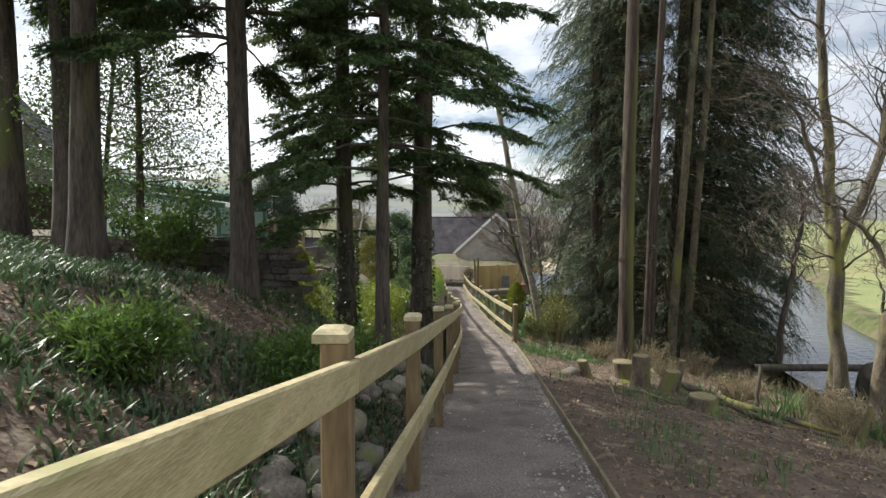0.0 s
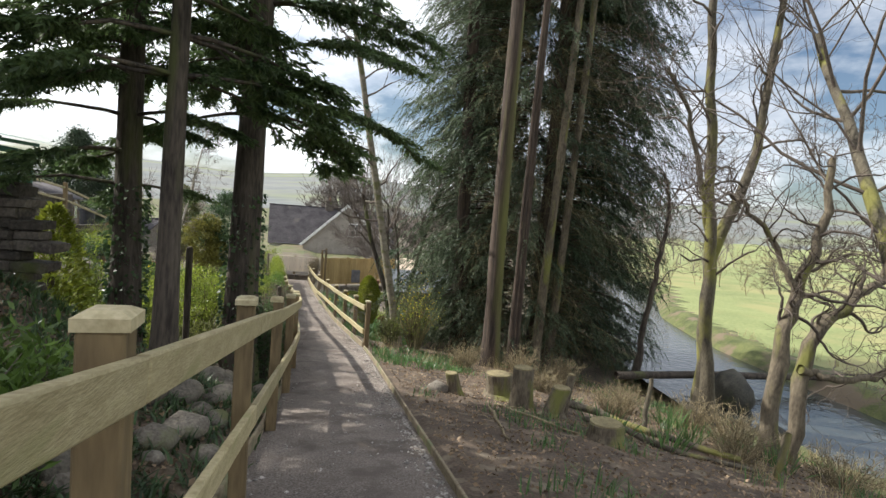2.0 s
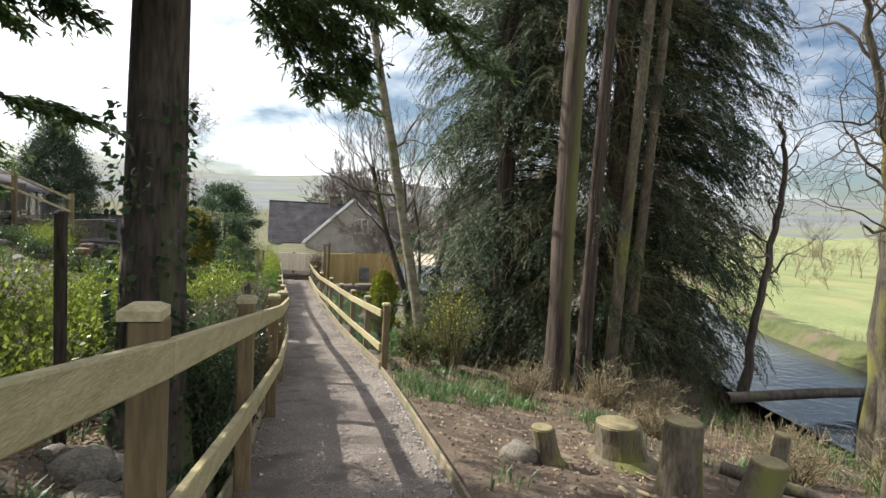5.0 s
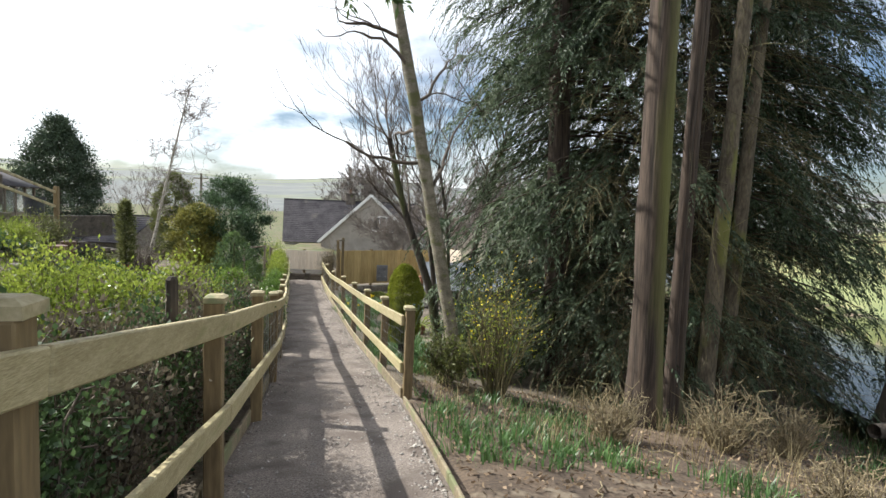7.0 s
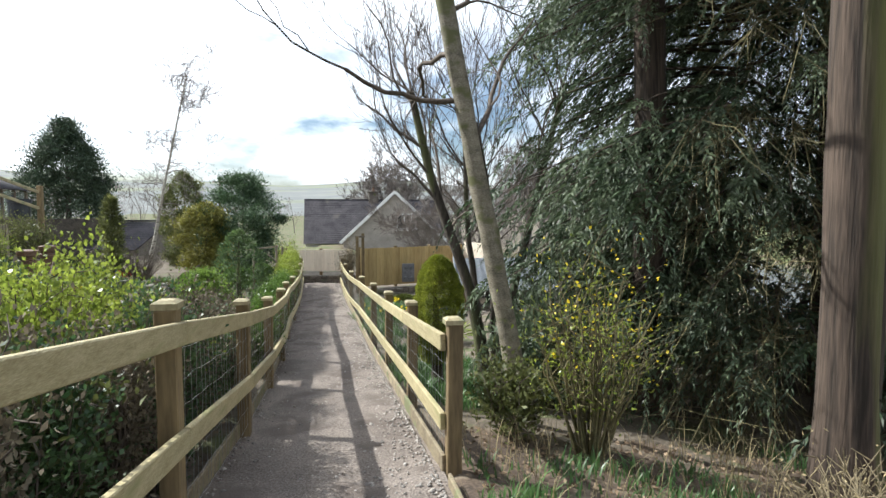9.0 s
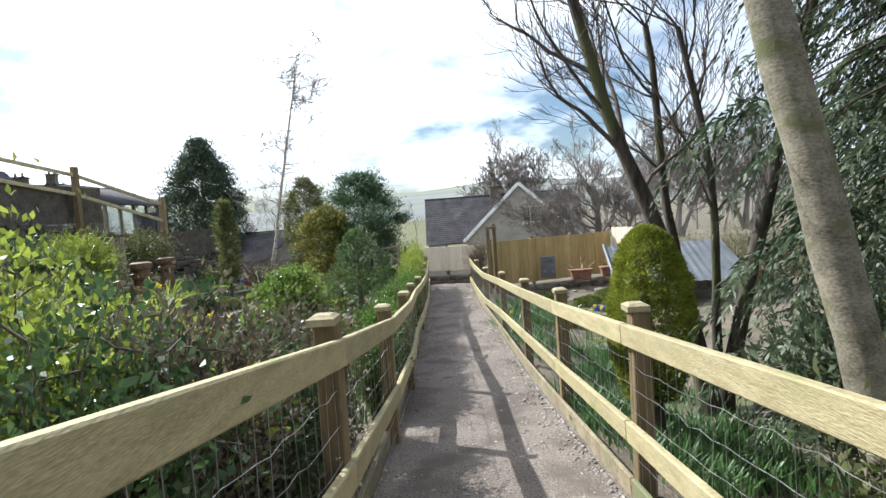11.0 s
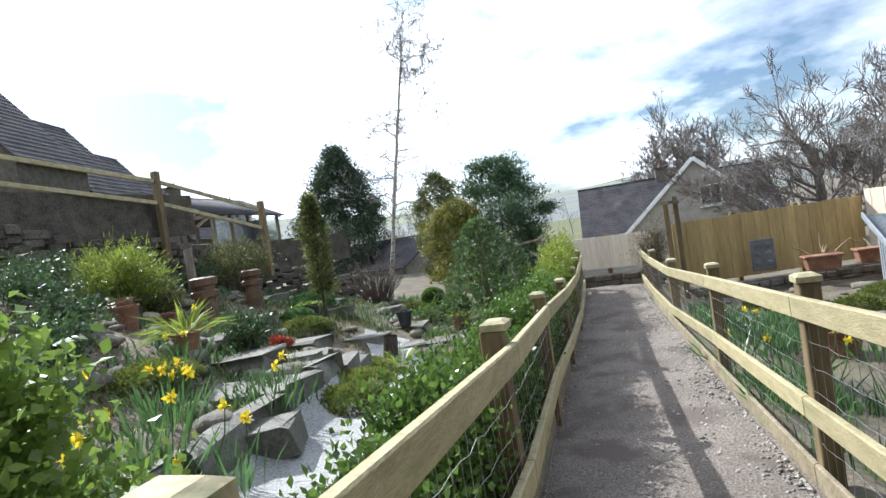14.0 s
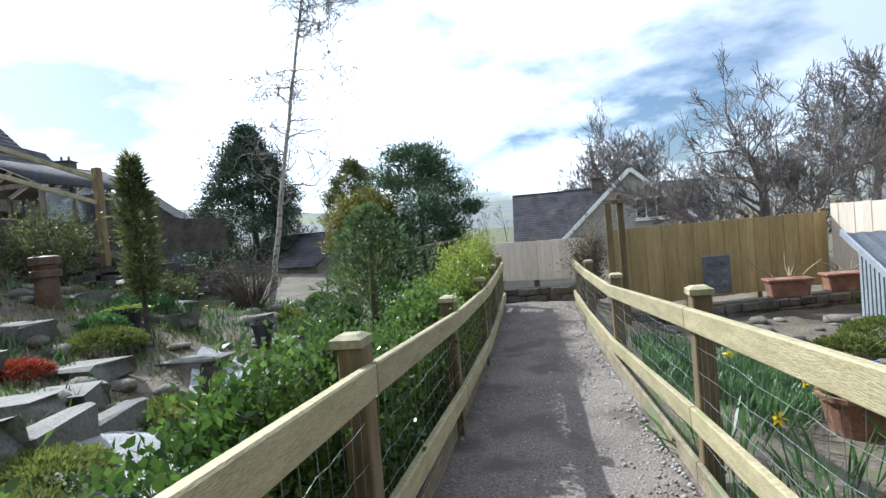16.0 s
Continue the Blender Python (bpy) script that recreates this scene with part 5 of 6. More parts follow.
stick("wooden_stake", [(5.5, 9.4, -0.2), (5.55, 9.4, 0.85)], 0.045, "moss_bark", "mossy upright stake on the bank", "stake")
stick("wooden_stake", [(5.6, 7.2, -0.2), (5.75, 7.2, 0.55)], 0.05, "moss_bark", "mossy leaning stake on the bank", "stake")
stick("fallen_branch", [(4.2, 9.9, 0.15), (5.2, 8.9, 0.12), (6.0, 8.1, 0.05)], 0.055, "moss_bark", "fallen mossy branch lying on the bank")
stick("fallen_branch", [(4.4, 9.3, 0.1), (5.0, 8.2, 0.06), (5.6, 7.4, 0.05)], 0.045, "moss_bark", "fallen mossy branch lying on the bank")
stick("fallen_branch", [(3.0, 9.6, 0.04), (2.7, 8.6, 0.06), (2.5, 7.6, 0.03)], 0.018, "dead_twig", "thin bent twig on the earth")
stick("fallen_branch", [(3.1, 9.5, 0.04), (3.1, 8.7, 0.08), (3.5, 7.9, 0.03)], 0.016, "dead_twig", "thin bent twig on the earth")
t = Tubes()
t.add(np.array([[8.0, 13.9, -2.72], [10.5, 14.0, -2.75], [13.5, 13.8, -2.78], [16, 13.5, -2.7]]), [0.1, 0.1, 0.09, 0.09], 9, 0.05)
linked("log", t.mesh(), M["bark"], None, "dark fallen log lying across the stream", "log", smooth=True)
for _ in range(60):
    x, y = rng.uniform(1.9, 7.5), rng.uniform(4.5, 14)
    a, ln = rng.uniform(0, 6.3), rng.uniform(0.2, 0.7)
    stick("twig", [(x, y, 0.015), (x + math.cos(a) * ln / 2, y + math.sin(a) * ln / 2, 0.03), (x + math.cos(a) * ln, y + math.sin(a) * ln, 0.012)], 0.006, "dead_twig", "small dead twig on the earth", "twig")

for x, y, r, h in ((6.2, 8.3, 0.6, 0.6), (6.9, 9.2, 0.6, 0.7), (5.7, 10.4, 0.5, 0.6), (7.3, 7.7, 0.7, 0.6), (6.5, 11.3, 0.6, 0.6), (4.9, 11.6, 0.4, 0.5), (3.9, 13.4, 0.4, 0.6), (7.4, 10.6, 0.6, 0.7), (5.2, 13.3, 0.5, 0.7), (6.4, 13.6, 0.5, 0.7)):
    build_shrub(x, y, r, r * 0.8, h, "dry", "tangle of bare brown bramble stems on the bank", 0.03, 0.01, 260, 70, name="bramble", twig="dead_twig")
for x, y in ((5.9, 8.9), (6.6, 8.0), (4.1, 8.3), (5.0, 8.3), (6.3, 9.8)):
    build_daffodils(x, y, 0, "clump of fresh green iris leaves on the bank", 0.1, 0.42)

# chips along the path's edge
spots = np.concatenate([np.stack([rng.uniform(0, 1, 9000) ** 3, rng.uniform(1, 29.5, 9000)], -1)])
right = rng.uniform(size=9000) < 0.86
sx = np.where(right, right_x(spots[:, 1]) - 0.06 - spots[:, 0] * 0.9, left_x(spots[:, 1]) + 0.04 + spots[:, 0] * 1.2)
at = np.stack([sx, spots[:, 1], path_z(spots[:, 1]) + 0.008], -1)
sz = rng.uniform(0.005, 0.014, 9000) + 0.012 * rng.uniform(size=9000) ** 4
oct_v = np.array([[1, 0, 0], [-1, 0, 0], [0, 1, 0], [0, -1, 0], [0, 0, 0.7], [0, 0, -0.7]])
oct_f = np.array([[0, 2, 4], [2, 1, 4], [1, 3, 4], [3, 0, 4], [2, 0, 5], [1, 2, 5], [3, 1, 5], [0, 3, 5]])
v = (at[:, None] + oct_v[None] * sz[:, None, None] * rng.uniform(0.6, 1.3, (9000, 6, 1))).reshape(-1, 3)
linked("gravel_chips", mesh_of(v, (np.arange(9000)[:, None, None] * 6 + oct_f[None]).reshape(-1, 3)), M["chip"], None, "loose grey chippings along the path's edges", "gravel", kind="stuff")


# ---- boundary panels at the path's end ----
def build_panel(a, b, z0, z1, material, label, board=0.14, gap=0.004):
    """A close-boarded fence of upright boards from a to b."""
    (x0, y0), (x1, y1) = a, b
    ln = math.hypot(x1 - x0, y1 - y0)
    turn = math.atan2(y1 - y0, x1 - x0)
    root = thing("panel_fence", x0, y0, z0, label, "fence", turn=math.degrees(turn))
    n = int(ln / board)
    w = ln / n
    shared = None
    for k in range(n):
        if shared is None:
            p = part("board", box(w - gap, 0.02, z1 - z0, (0, 0, 0), 0.002), M[material], root)
            shared = p.data
        else:
            p = new("board", shared)
            p.parent = root
        p.matrix_basis = pose((k + 0.5) * w, 0.006 * (k % 2), random.uniform(-0.006, 0.006))
    for h in (0.2, (z1 - z0) - 0.2):
        part("rail", box(ln, 0.04, 0.08, (ln / 2, 0.045, h), 0.004), M["old_wood"], root)
    for s in np.arange(0, ln + 0.1, max(1.2, ln / 3)):
        part("post", box(0.09, 0.09, z1 - z0 + 0.35, (s, 0.11, -0.3), 0.005), M["post_wood"], root)
    return root


build_panel((-0.75, 30.2), (1.45, 29.75), -2.45, -1.72, "panel_pale", "pale bleached close-boarded fence at the path's end")
build_panel((1.75, 28.9), (5.45, 30.3), -2.88, -1.62, "panel_tan", "tan stained close-boarded fence above a low wall")
build_panel((5.5, 30.25), (6.25, 28.5), -2.88, -1.5, "panel_pale", "pale new close-boarded fence return")
post = thing("gate_post", 1.62, 27.9, gz(1.62, 27.9), "pair of tall weathered gate posts", "post")
for dx, h in ((0.0, 1.85), (0.18, 1.95)):
    part("post", box(0.09, 0.09, h, (dx, dx * 0.6, -0.1), 0.006), M["post_wood"], post)
part("crosspiece", box(0.3, 0.05, 0.06, (0.09, 0.06, 1.72), 0.004), M["old_wood"], post)
build_shrub(1.35, 28.7, 0.22, 0.22, 1.55, "brush", "dry brown climber tangled round a post", 0.06, 0.014, 2600, 50, twig="dead_twig")


def build_dry_wall(a, b, height, label, course=0.11, material="dark_stone", z=None, depth=0.3, length=0.28):
    """A drystone wall of separate stones."""
    (x0, y0), (x1, y1) = a, b
    ln = math.hypot(x1 - x0, y1 - y0)
    ang = math.degrees(math.atan2(y1 - y0, x1 - x0))
    zb = [gz(x0 + (x1 - x0) * s, y0 + (y1 - y0) * s) for s in (0, 0.5, 1)] if z is None else [z] * 3
    root = thing("drystone_wall", x0, y0, zb[0], label, "wall", kind="structure", turn=ang)
    meshes = []
    for k in range(4):
        bm = box(1, 1, 1, (0, 0, 0), 0.1)
        r = random.Random(k)
        for v in bm.verts:
            v.co += Vector((r.uniform(-0.05, 0.05), r.uniform(-0.05, 0.05), r.uniform(-0.05, 0.05)))
        me = bpy.data.meshes.new("stone")
        bm.to_mesh(me)
        bm.free()
        me.materials.append(M[material])
        meshes.append(me)
    part("core", box(ln, depth * 0.7, max(0.1, height - 0.08), (ln / 2, 0, 0.0)), M[material], root)
    rows = max(1, int(height / course))
    for r in range(rows):
        s = random.uniform(-0.1, 0)
        while s < ln:
            w = length * random.uniform(0.6, 1.5)
            z_here = np.interp((s + w / 2) / ln, (0, 0.5, 1), zb) - zb[0]
            ob = new("stone", meshes[random.randrange(4)])
            ob.parent = root
            top = r == rows - 1
            ob.matrix_basis = pose(s + w / 2, random.uniform(-0.02, 0.02), z_here + r * course - 0.03, random.uniform(-2, 2), random.uniform(-3, 3), random.uniform(-3, 3)) @ Matrix.Diagonal(
                (w - 0.012, depth * random.uniform(0.9, 1.12), course * random.uniform(0.82, 1.0) * (1.25 if top else 1), 1))
            s += w
    return root


build_dry_wall((-0.7, 29.95), (1.5, 29.6), 0.4, "low rubble wall at the end of the path", z=-2.88)
build_dry_wall((1.9, 28.4), (5.6, 29.6), 0.42, "low rubble retaining wall below the panel fence", material="stone", z=-3.22)
build_dry_wall((-7.4, 10.0), (-2.5, 9.1), 1.3, "dark mossy stone wall on the bank", z=-0.35)
build_dry_wall((-8.6, 21.5), (-8.2, 27.0), 0.95, "dark coursed stone terrace wall", course=0.14, length=0.35)
build_dry_wall((-8.2, 27.0), (-6.6, 31.0), 0.8, "dark coursed stone terrace wall", course=0.14, length=0.35)


# ---- rock garden ----
def slab(x, y, sx, sy, h, turn, label, material="slab", name="stone_slab", z=None):
    bm = box(sx, sy * 1.15, h * 1.3, (0, 0, -h * 1.05), 0.025)
    r = random.Random(int(x * 100) + int(y * 10))
    for v in bm.verts:
        v.co += Vector((r.uniform(-0.07, 0.07), r.uniform(-0.06, 0.06), r.uniform(-0.015, 0.015)))
    me = bpy.data.meshes.new(name)
    bm.to_mesh(me)
    bm.free()
    ob = linked(name, me, M[material], None, label, "stone slab", "rockery slabs")
    ob.matrix_basis = pose(x, y, (gz(x, y) if z is None else z) + 0.01, random.uniform(-3, 3), random.uniform(-4, 1), turn)
    return ob


for x, y, sx, sy, h, tn in ((-2.5, 21.2, 0.9, 0.5, 0.22, 15), (-3.3, 21.9, 1.0, 0.45, 0.2, 10), (-2.55, 21.95, 0.8, 0.4, 0.2, 20), (-4.1, 22.4, 1.1, 0.45, 0.2, 8), (-3.3, 22.8, 0.9, 0.4, 0.18, 14),
                            (-4.6, 23.4, 1.0, 0.45, 0.2, 4), (-3.6, 23.6, 0.8, 0.4, 0.2, 18), (-4.3, 24.5, 1.1, 0.45, 0.16, 8), (-5.4, 24.8, 0.9, 0.4, 0.18, 0), (-3.7, 25.6, 0.9, 0.4, 0.15, 12),
                            (-2.9, 23.6, 0.8, 0.5, 0.08, 12), (-2.5, 24.6, 0.9, 0.55, 0.08, 20), (-3.0, 25.7, 0.8, 0.5, 0.08, 25), (-3.5, 27.0, 1.0, 0.5, 0.1, 10), (-2.2, 26.0, 0.8, 0.5, 0.08, 5),
                            (-4.4, 28.0, 1.0, 0.4, 0.14, 15), (-5.6, 27.6, 1.0, 0.4, 0.14, -10), (-6.3, 26.6, 0.9, 0.4, 0.16, -14), (-4.9, 26.7, 0.9, 0.4, 0.16, 6), (-1.9, 20.3, 0.7, 0.35, 0.2, 30)):
    slab(x, y, sx, sy, h, tn, "flat worn stone slab set as a rockery step")
for _ in range(230):
    x, y = rng.uniform(-7.0, -1.3), rng.uniform(18.8, 30)
    s = rng.uniform(0.08, 0.3)
    if not off_garden_path(x, y):
        continue
    rock(x, y, s * 1.3, s, s * 0.7, "small grey stone set in the rockery", "rockery stones", name="rockery_stone")
for _ in range(120):
    x, y = -2.75 + rng.normal() * 0.3, 22.9 + rng.normal() * 0.4
    s = rng.uniform(0.05, 0.12)
    rock(x, y, s * 1.4, s, s * 0.6, "smooth rounded grey cobble in the rockery", "cobbles in the rockery", name="cobble")


def build_garden_path():
    ys = np.linspace(17.6, 26.1, 44)
    cx = garden_path_x(ys)
    n, rows = 7, []
    for y, c in zip(ys, cx):
        x = c + np.linspace(-0.42, 0.42, n)
        rows.append(np.stack([x, np.full(n, y), ground_z(x, y) + 0.03], -1))
    i, j = np.meshgrid(np.arange(len(ys) - 1), np.arange(n - 1), indexing="ij")
    f = np.stack([i * n + j, i * n + j + 1, (i + 1) * n + j + 1, (i + 1) * n + j], -1).reshape(-1, 4)
    linked("garden_path", mesh_of(np.concatenate(rows), f), M["garden_gravel"], None, "winding garden path of pale grey gravel", "path", kind="structure", smooth=True)


build_garden_path()
for k, y in enumerate(np.arange(18.7, 23.4, 0.62)):
    slab(float(garden_path_x(y)) - 0.52, y, 0.16, 0.58, 0.2, float(np.degrees(np.arctan2(garden_path_x(y) - garden_path_x(y + 0.3), 0.3))), "rough stone kerb beside the gravel path", z=gz(float(garden_path_x(y)) - 0.52, y) + 0.1)


def cushions(spots, material, label, name="low_cushion_plant"):
    for x, y, r, h in spots:
        root = thing(name, x, y, gz(x, y), label, "plant", "cushion plants")
        n = int(9000 * r)
        d = unit(n)
        d[:, 2] = np.abs(d[:, 2])
        at = d * np.array([r, r * 0.8, h]) * rng.uniform(0.75, 1.05, n)[:, None]
        linked("foliage", mesh_of(*leaves(at, d + 0.5 * rng.normal(size=(n, 3)), np.full(n, 0.05), np.full(n, 0.018))), M[material], root)


cushions([(-1.75, 21.5, 0.45, 0.14), (-1.9, 22.0, 0.4, 0.12), (-3.0, 24.3, 0.4, 0.16), (-3.4, 20.9, 0.5, 0.14), (-2.6, 23.4, 0.45, 0.15), (-1.3, 23.3, 0.3, 0.2), (-4.6, 25.3, 0.5, 0.2), (-3.9, 28.6, 0.4, 0.2)],
         "heath", "low mossy yellow-green cushion plant")
for x, y, r in ((-3.0, 19.6, 0.35), (-3.8, 20.4, 0.4), (-4.6, 21.2, 0.4), (-5.6, 21.6, 0.5), (-6.6, 22.4, 0.5), (-3.4, 22.3, 0.25), (-5.9, 23.6, 0.35), (-6.8, 24.6, 0.4), (-7.2, 25.8, 0.4), (-5.9, 28.2, 0.4), (-6.6, 29.3, 0.5), (-3.3, 30.2, 0.35)):
    build_shrub(x, y, r, r * 0.8, 0.5, "olive" if int(x * 10) % 2 else "ivy", "low leafy plant among rockery stones", 0.06, 0.026, 1500, 22, name="rockery_shrub")
cushions([(-4.3, 23.9, 0.35, 0.12), (-4.9, 23.0, 0.3, 0.1)], "red_leaf", "low red-stemmed cushion plant", "red_plant")
cushions([(-5.4, 26.9, 0.5, 0.3), (-4.9, 25.6, 0.35, 0.25)], "blade", "leafy green rockery plant", "leafy_plant")


def build_pot(x, y, r, h, material, label, plant=None, name="plant_pot", flare_k=0.72, z=None):
    root = thing(name, x, y, gz(x, y) if z is None else z, label, "pot")
    bm = lathe([(r * flare_k, -0.03), (r * 0.98, h * 0.86), (r * 1.08, h * 0.87), (r * 1.1, h), (r * 0.97, h), (r * 0.9, h * 0.9)], 20)
    part("body", bm, M[material], root)
    part("soil", lathe([(r * 0.9, h * 0.84), (r * 0.9, h * 0.9)], 16), M["garden_soil"], root, "dark potting soil")
    if plant:
        mat, leaf, w, n, up = plant
        at = rng.normal(size=(n, 3)) * np.array([r * 0.5, r * 0.5, 0.02]) + np.array([0, 0, h * 0.92])
        way = np.column_stack([at[:, :2] * 3 / max(r, 0.05), np.full(n, up)]) + 0.35 * rng.normal(size=(n, 3))
        linked("plant", mesh_of(*leaves(at, way, np.full(n, leaf), np.full(n, w), 0.2)), M[mat], root)
    return root


def build_chimney_pot(x, y, s, label):
    root = thing("chimney_pot", x, y, gz(x, y), label, "chimney pot")
    part("body", lathe([(0.17 * s, -0.03), (0.15 * s, 0.42 * s), (0.2 * s, 0.44 * s), (0.2 * s, 0.52 * s), (0.15 * s, 0.54 * s), (0.15 * s, 0.6 * s), (0.2 * s, 0.62 * s), (0.2 * s, 0.72 * s), (0.13 * s, 0.74 * s)], 18), M["chimney_pot"], root)


build_chimney_pot(-5.95, 25.85, 0.95, "old brown clay chimney pot on the rockery")
build_chimney_pot(-5.5, 24.1, 1.05, "old brown clay chimney pot on the rockery")
build_pot(-3.3, 26.7, 0.15, 0.26, "dark_pot", "dark glazed pot on a log", z=gz(-3.3, 26.7) + 0.12)
build_pot(-2.15, 26.6, 0.17, 0.36, "terracotta", "tall terracotta pot with green leaves", ("lime", 0.16, 0.03, 60, 1.2))
build_pot(-1.55, 24.3, 0.16, 0.24, "terracotta", "small terracotta pot beside the hedge")
build_pot(-4.9, 26.0, 0.22, 0.3, "dark_pot", "square dark pot with a clipped green shrub", ("lime", 0.06, 0.025, 700, 0.8))
for x, y in ((-5.6, 22.7), (-5.3, 22.4), (-5.0, 22.9), (-4.75, 22.0)):
    build_pot(x, y, 0.13, 0.28, "terracotta", "plain terracotta pot on the rockery", ("olive", 0.1, 0.02, 30, 1.0) if x < -5.2 else None)
build_pot(-3.65, 21.7, 0.14, 0.24, "terracotta", "potted yucca with stiff sword leaves", ("lime", 0.5, 0.03, 60, 1.1), "potted_yucca")
build_pot(-2.3, 24.0, 0.1, 0.1, "terracotta", "spiky grass tuft in a low pot", ("lime", 0.42, 0.016, 60, 1.4), "potted_grass")
t = Tubes()
x, y = -2.72, 24.6
t.add(np.array([[x, y, gz(x, y) - 0.1], [x + 0.02, y, gz(x, y) + 0.2], [x + 0.05, y, gz(x, y) + 0.46]]), [0.13, 0.115, 0.11], 12, 0.05)
linked("log_post", t.mesh(), M["bark"], None, "dark upright log by the garden path", "log", smooth=True)
for nm, x, y, c in (("blue_tub", -6.6, 31.5, "blue"), ("red_tub", -6.0, 30.8, "red")):
    build_pot(x, y, 0.22, 0.25, c, "bright plastic garden tub", name=nm)
# right-hand bed
build_pot(2.95, 24.2, 0.24, 0.3, "terracotta", "tilted broken terracotta pot in the bed", ("blade", 0.3, 0.015, 40, 1.0))
for x, y in ((4.15, 28.6), (5.05, 28.9)):
    root = thing("planter", x, y, -2.8, "terracotta trough planter on the retaining wall", "planter", "planters on the wall")
    bm = box(0.5, 0.24, 0.24, (0, 0, 0), 0.015)
    for v in bm.verts:
        if v.co.z > 0.12:
            v.co.x *= 1.12
            v.co.y *= 1.15
    part("trough", bm, M["terracotta"], root)
    part("rim", box(0.62, 0.32, 0.04, (0, 0, 0.23), 0.008), M["terracotta"], root)
    t = Tubes()
    for _ in range(8):
        a = rng.normal(size=3) * 0.12
        t.add(np.array([[a[0], 0, 0.3], [a[0] * 1.6, a[1], 0.4], [a[0] * 2.4, a[1] * 1.5, 0.38 + abs(a[2])]]), [0.012, 0.01, 0.006], 4)
    linked("plant_stems", t.mesh(), M["dead_twig"], root, "bare woody stems")
pl = thing("stone_plaque", 3.35, 29.2, -2.78, "grey carved slate plaque leaning on the fence", "plaque")
bm = box(0.42, 0.05, 0.62, (0, 0, 0), 0.015)
part("slate", bm, M["plaque"], pl)
for zz in (0.15, 0.33, 0.5):
    for xx in (-0.1, 0.1):
        p = part("carving", lathe([(0.055, 0), (0.05, 0.012), (0.02, 0.02)], 10), M["plaque"], pl)
        p.matrix_basis = pose(xx, -0.026, zz, 90)
lid = build_pot(3.9, 25.7, 0.13, 0.09, "blue", "small pale blue bowl among the plants", name="bowl")
cushions([(3.9, 26.4, 0.4, 0.22), (4.6, 27.0, 0.5, 0.25), (3.0, 27.4, 0.4, 0.2)], "heath", "low mossy yellow-green cushion plant")
for _ in range(60):
    x, y = rng.uniform(2.2, 5.2), rng.uniform(24.5, 28.3)
    s = rng.uniform(0.08, 0.28)
    rock(x, y, s * 1.4, s, s * 0.6, "grey-brown stone in the garden bed", "stones in the bed", name="bed_stone")


def build_cold_frame():
    """A low lean-to: slatted end towards the path, grey sheet roof falling forwards."""
    x, y = 4.55, 26.0
    z = gz(x, y)
    root = thing("garden_shed", x, y, z, "low grey lean-to shed with corrugated roof and slatted end", "shed", turn=-8)
    d, lo, hi = 2.0, 0.62, 1.25
    part("back_wall", box(2.6, 0.04, hi - 0.05, (1.3, d, 0), 0.005), M["old_wood"], root)
    part("floor_board", box(2.6, d, 0.06, (1.3, d / 2, 0), 0.005), M["old_wood"], root)
    for xx in (0.04, 2.56):
        for yy, h in ((0.05, lo), (d - 0.05, hi)):
            part("post", box(0.08, 0.08, h - 0.03, (xx, yy, 0), 0.005), M["post_wood"], root)
    for k in range(15):
        yy = 0.07 + k * (d - 0.14) / 14
        part("slat", box(0.02, 0.085, lo + (hi - lo) * yy / d - 0.04, (-0.02, yy, 0.02), 0.004), M["shed_panel"], root)
    part("kerb_stone", box(0.16, d + 0.3, 0.16, (-0.12, d / 2, 0), 0.02), M["slab"], root)
    bm = bmesh.new()
    n = 64
    for k in range(n + 1):
        xx = -0.15 + 2.9 * k / n
        dz = 0.007 * math.sin(k * math.pi / 2)
        a, b = bm.verts.new((xx, -0.2, lo - 0.05 + dz)), bm.verts.new((xx, d + 0.12, hi + 0.04 + dz))
        if k:
            bm.faces.new((pa, a, b, pb))
        pa, pb = a, b
    bmesh.ops.solidify(bm, geom=list(bm.faces), thickness=0.008)
    part("roof_sheet", bm, M["shed_panel"], root, "grey corrugated roof")
    part("barge_strip", beam((-0.17, -0.2, lo - 0.03), (-0.17, d + 0.12, hi + 0.06), 0.03, 0.1), M["shed_panel"], root)


build_cold_frame()
build_pot(3.45, 21.8, 0.16, 0.2, "terracotta", "spiky yellow-green cordyline in a low pot", ("lime", 0.55, 0.028, 90, 0.8), "potted_cordyline")
bar = thing("garden_arch", -1.0, 29.9, gz(-1.0, 29.9), "thin rustic garden arch of poles", "arch")
for x, y, h in ((-0.75, 0.1, 1.25), (0.0, 0.0, 1.4), (0.22, -0.25, 1.35)):
    part("pole", lathe([(0.045, -0.1), (0.04, h)], 8), M["old_wood"], bar).matrix_basis = pose(x, y, 0)
part("crossbar", beam((-0.95, 0.1, 1.24), (0.05, 0.0, 1.36), 0.05, 0.05), M["old_wood"], bar)
part("brace", beam((-0.3, 0.05, 1.1), (0.2, -0.2, 0.7), 0.04, 0.04), M["old_wood"], bar)
pole = thing("fence_stake", -1.15, 10.6, gz(-1.15, 10.6), "dark upright garden stake", "stake")
part("pole", lathe([(0.045, -0.1), (0.045, 1.75), (0.03, 1.77)], 8), M["bark"], pole)
pole = thing("fence_stake", 0.05, 11.9, gz(0.05, 11.9), "dark upright garden stake", "stake")
part("pole", lathe([(0.035, -0.1), (0.035, 1.35), (0.02, 1.37)], 8), M["bark"], pole)


